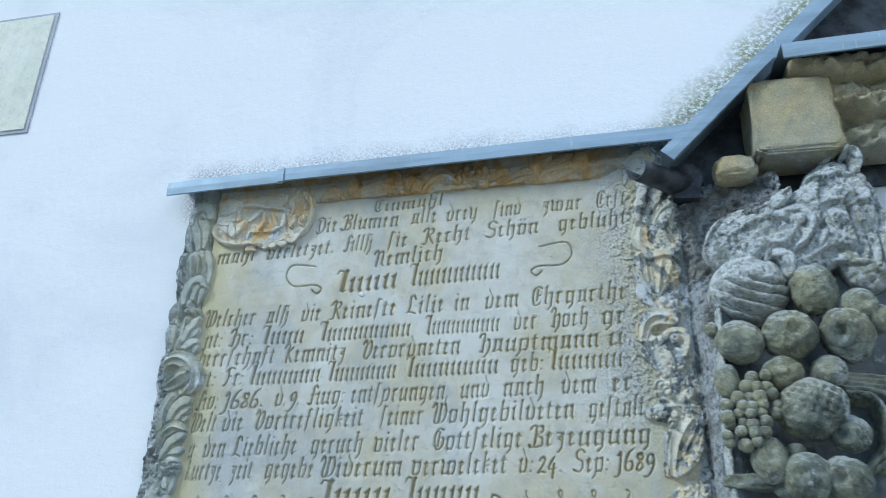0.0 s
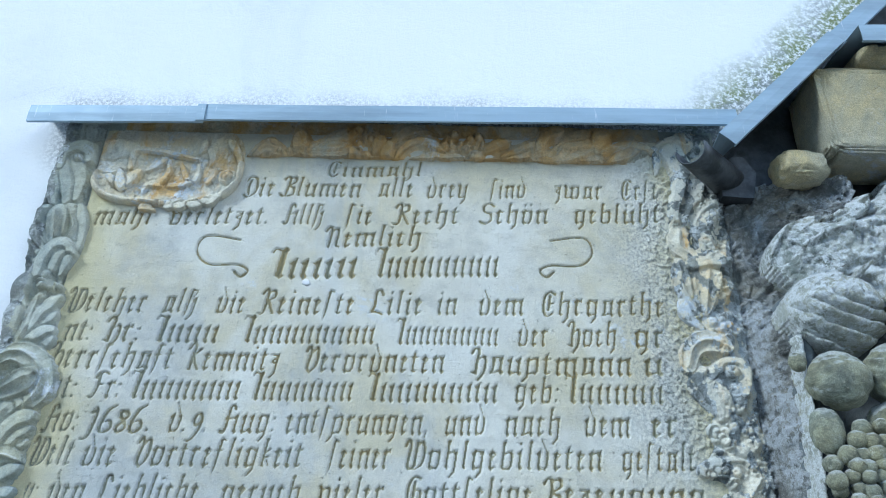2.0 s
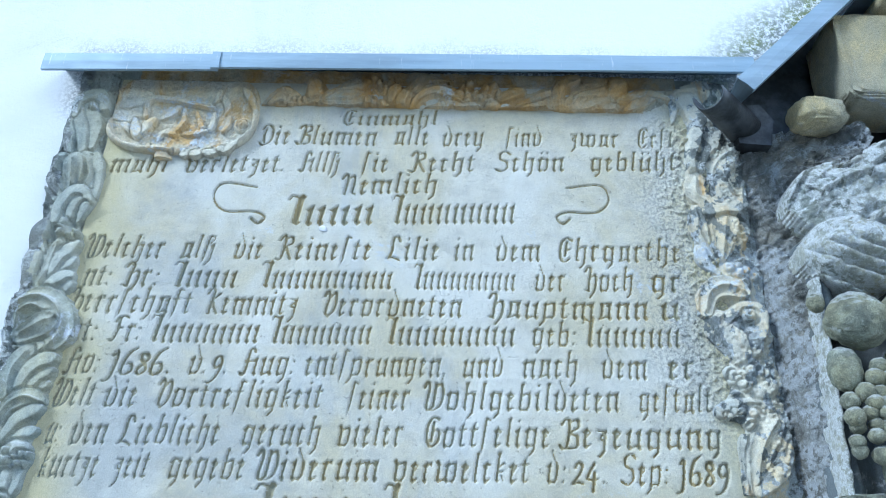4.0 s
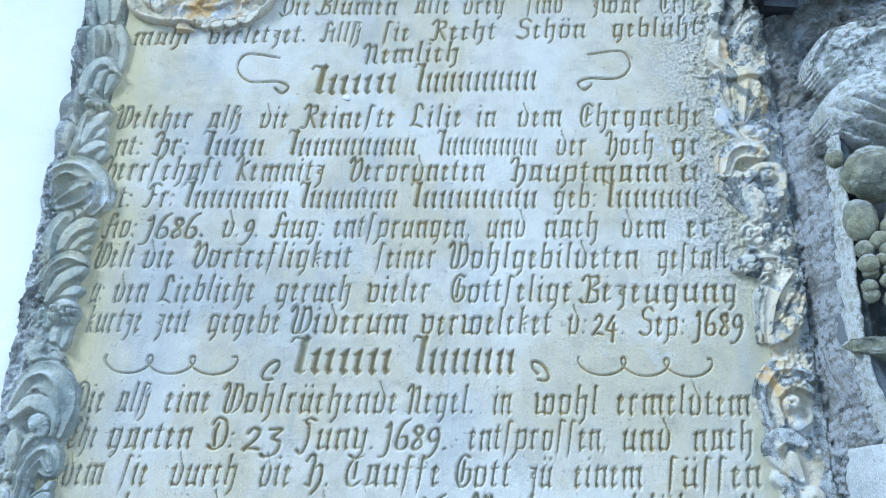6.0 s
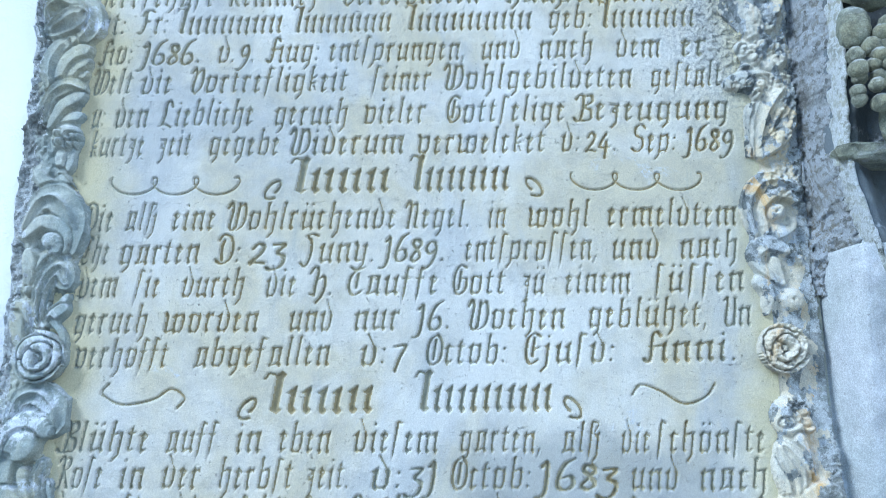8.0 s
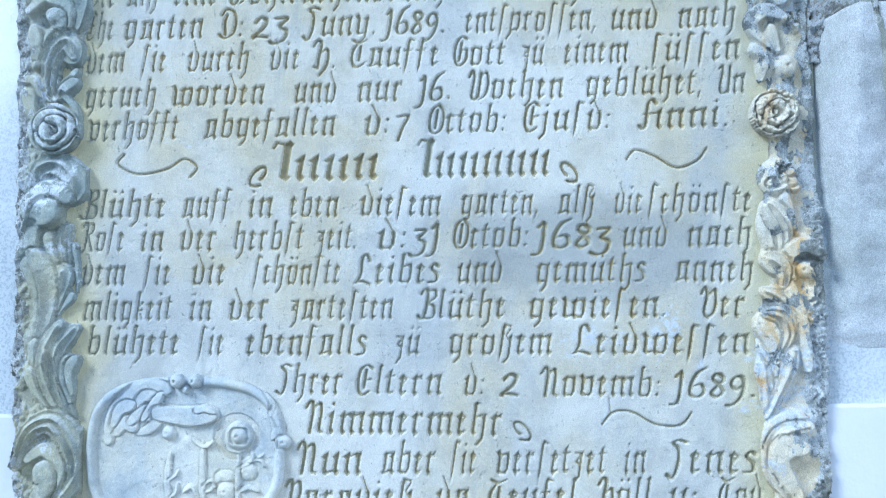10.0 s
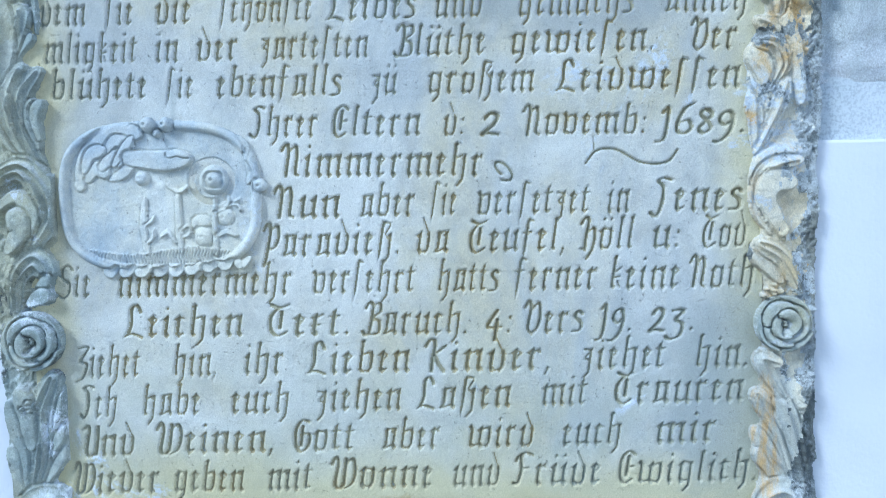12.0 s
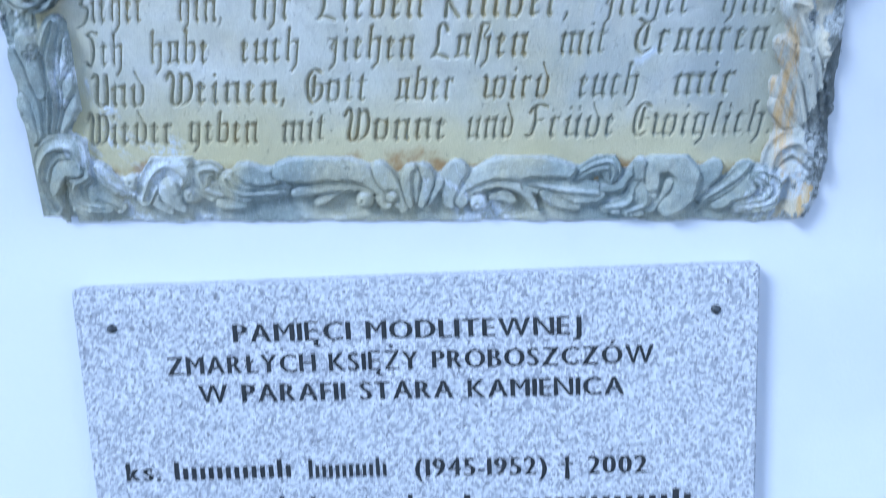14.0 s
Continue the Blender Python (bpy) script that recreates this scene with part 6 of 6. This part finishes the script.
# drain spout: an open half-round channel
def spout():
    a, b = Vector((0.370, -0.098, 2.800)), Vector((0.470, 0.010, 2.812))
    run = (b - a).normalized()
    side = run.cross(Vector((0, 0, 1))).normalized()
    up = side.cross(run)
    rows = []
    for k in range(15):
        t = math.pi * (0.92 + 1.16 * k / 14)
        rows.append([tuple(a.lerp(b, i / 8) + (side * math.cos(t) + up * math.sin(t)) * (0.021 + 0.003 * i / 8)) for i in range(9)])
    return sheet(rows, None, 0.0016)


drain = tagged(new("drain_spout"), "short dark metal half-round drain spout", "drain spout")
part("channel", spout(), DARK_METAL, drain)
part("collar", slab([(0.432, 2.775), (0.475, 2.772), (0.485, 2.815), (0.470, 2.842), (0.432, 2.838)], -0.028, 0.010), DARK_METAL, drain, smooth=False)


# ---- the carved monument beside the slab ----
def rock(c, size, seed, square=0.36, rough=0.16, material=None, name="rubble_stone", label="", top=True):
    bm = bmesh.new()
    bmesh.ops.create_icosphere(bm, subdivisions=5, radius=1)
    for v in bm.verts:
        p = v.co.copy()
        q = Vector([math.copysign(abs(k) ** square, k) for k in p]) * 0.94
        q *= 1 + rough * grain(p + Vector((seed, 0, 0)), 1.1, 3) + 0.05 * grain(p + Vector((0, seed, 0)), 4, 5) + 0.02 * grain(p + Vector((0, seed, 9)), 14, 4)
        v.co = Vector(c) + Vector((q.x * size[0], q.y * size[1], q.z * size[2]))
    ob = part(name, bm, material or STONE_RUBBLE)
    return tagged(ob, label, "stone") if top else ob


rock((0.534, -0.048, 2.806), (0.036, 0.030, 0.026), 3.0, label="small rounded rubble stone wedged beside the monument", rough=0.2, square=0.7)
rock((0.634, -0.044, 2.888), (0.072, 0.046, 0.078), 7.0, label="rough yellow stone block under the sloping cover", rough=0.06, square=0.14)

cornice = tagged(new("stone_cornice"), "dark weathered stone cornice with stepped mouldings", "cornice")
def moulding(name, x0, z0, z1, steps, seed):
    r = Relief(x0, 1.25, z0, z1, 0.0035)
    for base, top, out in steps:
        mid, half = (base + top) / 2, (top - base) / 2
        r.H = np.maximum(r.H, out * np.clip(1 - np.abs((r.Z - mid) / half) ** 5, 0, 1) ** 0.4)
    broken = np.clip((r.X - x0 - 0.03 * np.sin(r.Z * 90)) / 0.03, 0, 1)
    r.H *= 0.35 + 0.65 * broken
    r.wear(0.018, 16, seed)
    r.wear(0.011, 70, seed + 1)
    part_mesh(name, r.mesh(name, -0.02, 0.0), STONE_RUBBLE, cornice)


moulding("upper_moulding", 0.640, 2.905, 2.995, ((2.950, 2.996, 0.085), (2.905, 2.952, 0.055)), 91)
moulding("lower_moulding", 0.700, 2.825, 2.912, ((2.876, 2.912, 0.074), (2.825, 2.880, 0.045)), 95)

monument = tagged(new("fruit_monument"), "blackened sandstone relief with fruit festoon and acanthus scrolls", "relief")


def back_panel():
    """The hollowed panel behind the fruit, with a raised pale edge on its near side."""
    r = Relief(0.436, 0.86, 2.030, 2.610, 0.0035)
    left = 0.464 + np.where(r.Z < 2.5, (r.Z - 2.5) * 0.055, (r.Z - 2.5) * 0.06) + np.where(r.Z < 2.28, (2.28 - r.Z) * 0.29, 0)
    u = r.X - left
    r.H = np.where(u < 0.020, 0.066, 0.066 - np.clip((u - 0.020) / 0.03, 0, 1) * 0.030)
    r.H = np.where(u < 0.006, 0.066 - (0.006 - u) * 5, r.H)
    r.H -= np.clip((2.085 - r.Z) * 1.0, 0, 1)
    r.wear(0.0045, 28, 31.0)
    r.wear(0.0012, 160, 33.0)
    return r.mesh("back_panel", 0.0, WALL_Y, (u > -0.003) & (r.H > -0.01))


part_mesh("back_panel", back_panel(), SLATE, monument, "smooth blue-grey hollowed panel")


def lip():
    r = Relief(0.440, 0.540, 2.060, 2.700, 0.002, -0.05)
    mid = [(0.472 + (z - 2.5) * (0.055 if z < 2.5 else 0.06) + max(0, 2.28 - z) * 0.29, z) for z in np.linspace(2.08, 2.55, 40)]
    r.ridge(mid, 0.0075, 0.0075, 0.073, 0.073, 0.3)
    r.wear(0.0040, 40, 81.0)
    r.wear(0.0016, 200, 82.0)
    return r.mesh("panel_edge", 0.0, -0.03, r.H > 0.03)


part_mesh("panel_edge", lip(), STONE_LICHEN, monument, "pale raised edge of the panel")


def foliage():
    """A weathered leaf hump with an S-shaped curl, a scrolled crest and a rolled leaf below, its folds nested."""
    r = Relief(0.430, 0.760, 2.490, 2.850, 0.0018, -0.02)
    # three broad swells run together, then shallow carving over them
    for x, z, a, b, h in ((0.575, 2.664, 0.108, 0.074, 0.086), (0.678, 2.711, 0.062, 0.086, 0.088), (0.704, 2.654, 0.050, 0.080, 0.076)):
        q = 1 - ((r.X - x) / a) ** 2 - ((r.Z - z) / b) ** 2
        r.H = np.maximum(r.H, np.where(q > 0, h * (0.62 + 0.38 * np.clip(q, 0, 1) ** 0.5), -0.02))
    r.roll([(0.477, 2.660), (0.524, 2.712), (0.585, 2.737)], 0.0085, 0.0119, 0.082, 2)
    r.roll([(0.510, 2.664), (0.554, 2.680), (0.598, 2.687)], 0.0084, 0.0101, 0.084, 2)
    r.roll([(0.543, 2.720), (0.579, 2.732), (0.608, 2.758)], 0.0076, 0.0102, 0.082)
    r.roll([(0.610, 2.745), (0.641, 2.755), (0.659, 2.749)], 0.0083, 0.0100, 0.086)
    r.roll([(0.576, 2.685), (0.587, 2.712), (0.611, 2.722), (0.627, 2.698), (0.612, 2.662), (0.591, 2.642)], 0.0058, 0.0083, 0.100)
    r.roll([(0.594, 2.695), (0.609, 2.702), (0.614, 2.689)], 0.0049, 0.0066, 0.104)
    r.roll([(0.594, 2.630), (0.628, 2.649), (0.652, 2.686)], 0.0048, 0.0072, 0.094)
    r.roll([(0.626, 2.619), (0.660, 2.631), (0.697, 2.620)], 0.0071, 0.0095, 0.090)
    r.knob(0.666, 2.691, 0.0240, 0.086)
    r.roll([(0.647, 2.786), (0.684, 2.799), (0.711, 2.764), (0.714, 2.720)], 0.0067, 0.0092, 0.092)
    r.roll([(0.651, 2.726), (0.668, 2.754), (0.700, 2.759), (0.713, 2.729), (0.687, 2.715)], 0.0065, 0.0082, 0.100)
    r.roll([(0.673, 2.809), (0.697, 2.828), (0.715, 2.811), (0.712, 2.779)], 0.0067, 0.0084, 0.100)
    r.knob(0.699, 2.808, 0.0066, 0.102)
    r.roll([(0.730, 2.764), (0.733, 2.693), (0.728, 2.616)], 0.0056, 0.0064, 0.090)
    r.roll([(0.705, 2.713), (0.714, 2.665), (0.713, 2.613)], 0.0056, 0.0064, 0.088)
    r.roll([(0.688, 2.705), (0.698, 2.657), (0.699, 2.628)], 0.0048, 0.0064, 0.086)
    # the rolled leaf: a dome, pale on top, whose lower half falls in nested folds
    q = np.hypot((r.X - 0.523) / 0.060, (r.Z - 2.581) / 0.052)
    dome = np.where(q < 1, 0.066 + 0.050 * np.clip(1 - q * q, 0, 1) ** 0.5, -1)
    swing = np.hypot(r.X - 0.551, (r.Z - 2.633) * 1.15)
    fold = -0.019 * (1 - np.abs(np.sin(swing * 190))) ** 1.5 * np.clip((2.591 - r.Z) / 0.014, 0, 1)
    r.H = np.maximum(r.H, dome + fold)
    r.roll([(0.542, 2.622), (0.561, 2.636), (0.580, 2.625), (0.577, 2.593)], 0.0074, 0.0098, 0.122)
    r.knob(0.554, 2.627, 0.0057, 0.124)
    r.wear(0.0045, 34, 41.0)
    r.wear(0.0030, 150, 42.0)
    return r.mesh("acanthus", 0.0, -0.010, r.H > 0.0)


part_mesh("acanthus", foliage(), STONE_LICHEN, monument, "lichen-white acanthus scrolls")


def fruit(name, c, size, seed, dent=0.0, pits=0.0, net=0.0, label="", sub=3):
    """A carved fruit, uneven and worn: dent sinks its eye, pits drill seed holes, net crosses it with ribs."""
    bm = bmesh.new()
    bmesh.ops.create_icosphere(bm, subdivisions=sub, radius=1)
    eye = Vector((-0.15 + 0.3 * math.sin(seed * 2.3), -0.95, 0.25 * math.cos(seed * 1.7))).normalized()
    for v in bm.verts:
        p = v.co.copy()
        k = 1 + 0.09 * grain(p + Vector((seed, 1, 2)), 1.3, 3) + 0.035 * grain(p + Vector((seed, 1, 2)), 5, 4) + 0.012 * grain(p + Vector((seed, 7, 2)), 18, 3)
        front = p.dot(eye)
        if dent:
            k += dent * (0.20 * math.exp(-((front - 0.90) / 0.05) ** 2) - 0.75 * max(0, front - 0.93) / 0.07 - 0.20 * max(0, grain(p + Vector((seed, 4, 0)), 2.5, 2)))
        if pits:
            k -= pits * max(0, math.sin(p.x * 17 + p.z * 4) * math.sin(p.z * 17 - p.x * 4)) ** 0.6 * (p.y < -0.45 and p.z > -0.35)
        if net:
            k += net * (max(abs(math.sin(p.x * 6 + p.z * 4)), abs(math.sin(p.z * 7 - p.x * 4))) ** 8 - 0.5)
        v.co = Vector(c) + Vector((p.x * size[0], p.y * size[1], p.z * size[2])) * k
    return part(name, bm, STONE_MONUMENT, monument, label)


fruit("apple", (0.562, -0.098, 2.493), (0.0380, 0.0347, 0.0365), 1, dent=0.30, sub=5, label="round apple with a sunk eye")
fruit("pear", (0.493, -0.098, 2.486), (0.0350, 0.0303, 0.0319), 2, sub=5, label="smooth blue-grey pear")
fruit("nut", (0.456, -0.088, 2.511), (0.0099, 0.0094, 0.0122), 3, sub=4)
fruit("plum", (0.467, -0.098, 2.428), (0.0182, 0.0173, 0.0258), 4, sub=4, label="plum with a pale worn flank")
fruit("pomegranate", (0.639, -0.098, 2.490), (0.0365, 0.0347, 0.0410), 5, dent=0.55, sub=5, label="split pomegranate")
fruit("plum", (0.606, -0.098, 2.439), (0.0243, 0.0217, 0.0228), 6, sub=4)
fruit("quince", (0.543, -0.098, 2.438), (0.0289, 0.0231, 0.0243), 7, dent=0.25, sub=5)
fruit("melon", (0.574, -0.098, 2.384), (0.0471, 0.0404, 0.0426), 8, pits=0.10, sub=5, label="pitted seed head")
fruit("plum", (0.509, -0.098, 2.316), (0.0243, 0.0231, 0.0319), 9, sub=5, label="egg-shaped plum")
fruit("apple", (0.553, -0.098, 2.293), (0.0350, 0.0303, 0.0319), 10, dent=0.25, sub=5)
fruit("nut", (0.546, -0.088, 2.329), (0.0137, 0.0108, 0.0114), 14, sub=4)
fruit("nut", (0.524, -0.088, 2.280), (0.0137, 0.0130, 0.0137), 17, sub=4)
fruit("cone", (0.609, -0.088, 2.567), (0.0334, 0.0318, 0.0395), 11, net=0.05, sub=5, label="net-patterned cone")
fruit("apple", (0.662, -0.098, 2.533), (0.0266, 0.0253, 0.0274), 12, dent=0.15, sub=5)
fruit("quince", (0.616, -0.098, 2.350), (0.0274, 0.0245, 0.0258), 13, dent=0.35, sub=4)
fruit("quince", (0.600, -0.098, 2.290), (0.0334, 0.0289, 0.0304), 16, dent=0.4, sub=4)
fruit("plum", (0.683, -0.098, 2.513), (0.0198, 0.0188, 0.0228), 15, sub=4)
random.seed(5)
for row in range(8):
    for k in range((2, 3, 4, 5, 5, 4, 4, 3)[row]):
        gx = 0.508 - 0.0045 * row + (k - (2, 3, 4, 5, 5, 4, 4, 3)[row] / 2 + 0.5) * 0.0158 + random.uniform(-0.003, 0.003)
        gz = 2.428 - 0.0132 * row + random.uniform(-0.003, 0.003)
        s = random.uniform(0.0082, 0.0112)
        fruit("grape", (gx, -0.104 - 0.012 * math.cos((k / 2 - 1) * 1.2) + random.uniform(-0.003, 0.003), gz), (s, s * 1.1, s), 30 + row * 7 + k, sub=2)


def side_leaf():
    r = Relief(0.585, 0.760, 2.290, 2.470, 0.002, -0.02)
    for i in range(5):
        q = 0.030 + 0.020 * i
        r.ridge(bend((0.640 - 0.2 * q, 2.400 + q * 0.45), (0.640 + q, 2.395 + 0.25 * q), (0.645 + q * 0.9, 2.345), (0.625 + q * 0.5, 2.310)), 0.013, 0.008, 0.074 - 0.006 * i)
    r.wear(0.003, 60, 51.0)
    return r.mesh("side_leaf", 0.0, -0.020, r.H > 0.0)


part_mesh("side_leaf", side_leaf(), STONE_MONUMENT, monument, "curling dark leaf")

ledge = rock((0.520, -0.052, 2.293), (0.078, 0.030, 0.011), 15.0, rough=0.22, material=STONE_MONUMENT, name="ledge", top=False)
ledge.parent = monument


def mortar():
    """Crumbling mortar that fills the gap between slab and monument and runs out on the wall below."""
    r = Relief(0.440, 0.600, 1.860, 2.815, 0.002)
    edge = 0.464 + np.where(r.Z < 2.5, (r.Z - 2.5) * 0.055, (r.Z - 2.5) * 0.06) + np.where(r.Z < 2.28, (2.28 - r.Z) * 0.29, 0)
    edge = edge + np.clip(r.Z - 2.56, 0, 1) * 0.55
    grow = np.clip((r.X - 0.444) / np.maximum(edge - 0.444 + 0.004, 0.004), 0, 1)
    r.H = 0.004 + 0.052 * grow ** 0.8
    r.H *= np.clip((r.Z - 2.13) / 0.07, 0.3, 1)
    r.wear(0.009, 30, 61.0)
    r.wear(0.007, 110, 62.0)
    foot = np.array([2.140 + 0.014 * noise.fractal(Vector((x * 30, 3, 0)), 0.8, 2.0, 4) for x in r.x])[None, :]
    return r.mesh("mortar_joint", 0.004, WALL_Y + 0.004, (r.X < edge + 0.006) & (r.Z > foot) & (r.Z < 2.800))


def plaster_slope():
    """Plaster drawn out from the wall to the foot of the monument."""
    r = Relief(0.446, 0.90, 1.800, 2.190, 0.004)
    up = np.clip((r.Z - 1.80) / 0.36, 0, 1)
    out = np.clip((r.X - 0.440 - 0.03 * (1 - up)) / 0.026, 0, 1)
    r.H = 0.086 * up ** 1.2 * (out * out * (3 - 2 * out))
    r.wear(0.0035, 22, 64.0)
    r.H = np.maximum(r.H, -0.004) * np.clip((r.X - 0.446) / 0.01, 0, 1) - 0.002 * (up < 0.02)
    return r.mesh("plaster_slope", WALL_Y - 0.001, WALL_Y + 0.006)


tagged(part_mesh("plaster_slope", plaster_slope(), DAMP_PLASTER), "grey-white plaster drawn up to the monument's foot", kind="structure")
tagged(part_mesh("mortar_joint", mortar(), MORTAR), "crumbling grey mortar with lichen in the gap between the stones", kind="structure")

# ---- granite plaque ----
plaque = tagged(new("granite_plaque"), "polished light grey granite plaque with black lettering", "plaque")
U = Vector((0.99927, 0.00724, 0.03741))
V = Vector((-0.0374, 0.1931, 0.9805))
V = (V - U * V.dot(U)).normalized()
PLAQUE = Matrix((U, V, U.cross(V))).transposed().to_4x4()
PLAQUE.translation = Vector((-0.448, -0.035, 1.172))
# a plaque's own axes: x along the top edge, y up, z out of the face


def on_plaque(name, bm, material, label="", smooth=False):
    ob = part(name, bm, material, plaque, label, smooth)
    ob.matrix_local = PLAQUE
    return ob


on_plaque("plate", box(0.0, 0.834, -0.92, 0.0, -0.030, 0.0, 0.0025, 3), GRANITE)
for x, y in ((0.046, -0.050), (0.782, -0.053), (0.046, -0.870), (0.782, -0.870)):
    bm = bmesh.new()
    bmesh.ops.create_cone(bm, cap_ends=True, segments=20, radius1=0.0062, radius2=0.0050, depth=0.004, matrix=Matrix.Translation((x, y, 0.0015)))
    bmesh.ops.create_cone(bm, cap_ends=True, segments=20, radius1=0.0040, radius2=0.0020, depth=0.002, matrix=Matrix.Translation((x, y, 0.0045)))
    on_plaque("bolt", bm, DARK_METAL, "dark fixing bolt", True)


def lettering(text, x0, x1, y0, y1, high, bold=0.036):
    """A painted line of the built-in font, stretched from x0 to x1 along the baseline y0 to y1."""
    pen, placed = 0.0, []
    for ch in text:
        if ch == " ":
            pen += 0.62
            continue
        loops = font_loops(ch, bold, -0.15)
        a = min(p[0] for q in loops for p in q)
        b = max(p[0] for q in loops for p in q)
        placed.append((pen - a, loops))
        pen += b - a + 0.13
    k = (x1 - x0) / (pen - 0.13)
    from mathutils.geometry import delaunay_2d_cdt
    co, polys = [], []
    for at, loops in placed:
        for p in loops:
            q = ccw([((at + x) * k, y * high) for x, y in p])
            polys.append(list(range(len(co), len(co) + len(q))))
            co += [Vector((x * 1000, y * 1000)) for x, y in q]
    v, _, faces, _, _, orig = delaunay_2d_cdt(co, [], polys, 0, 0.01)
    bm = bmesh.new()
    vs = [bm.verts.new((x0 + p[0] / 1000, y0 + (y1 - y0) * p[0] / 1000 / (x1 - x0) + p[1] / 1000, 0.0006)) for p in v]
    for f, o in zip(faces, orig):
        if len(o) % 2:
            bm.faces.new([vs[i] for i in f])
    return on_plaque("lettering", bm, BLACK_PAINT, "painted black lettering")


def bars(widths, x0, x1, y, high):
    """Lettering that is not given: plain upright bars of its size."""
    bm = bmesh.new()
    n = widths
    step = (x1 - x0) / n
    for i in range(n):
        tall = high * (1.0 if i in (0, n - 2) else 0.68)
        box(x0 + i * step, x0 + i * step + step * 0.55, y, y + tall, -0.0005, 0.0006, bm=bm)
    return on_plaque("lettering", bm, BLACK_PAINT, "line of black painted bars")


lettering("PAMIĘCI MODLITEWNEJ", 0.195, 0.621, -0.073, -0.078, 0.0235)
lettering("ZMARŁYCH KSIĘŻY PROBOSZCZÓW", 0.109, 0.708, -0.112, -0.117, 0.0235)
lettering("W PARAFII STARA KAMIENICA", 0.145, 0.672, -0.149, -0.156, 0.0235)
lettering("ks.", 0.043, 0.088, -0.250, -0.250, 0.025)
bars(14, 0.105, 0.258, -0.251, 0.025)
bars(12, 0.276, 0.378, -0.253, 0.025)
lettering("(1945-1952) † 2002", 0.410, 0.699, -0.255, -0.259, 0.024)
bars(5, 0.043, 0.088, -0.300, 0.025)
bars(14, 0.105, 0.258, -0.301, 0.025)
bars(14, 0.276, 0.420, -0.303, 0.025)
bars(20, 0.470, 0.760, -0.305, 0.024)
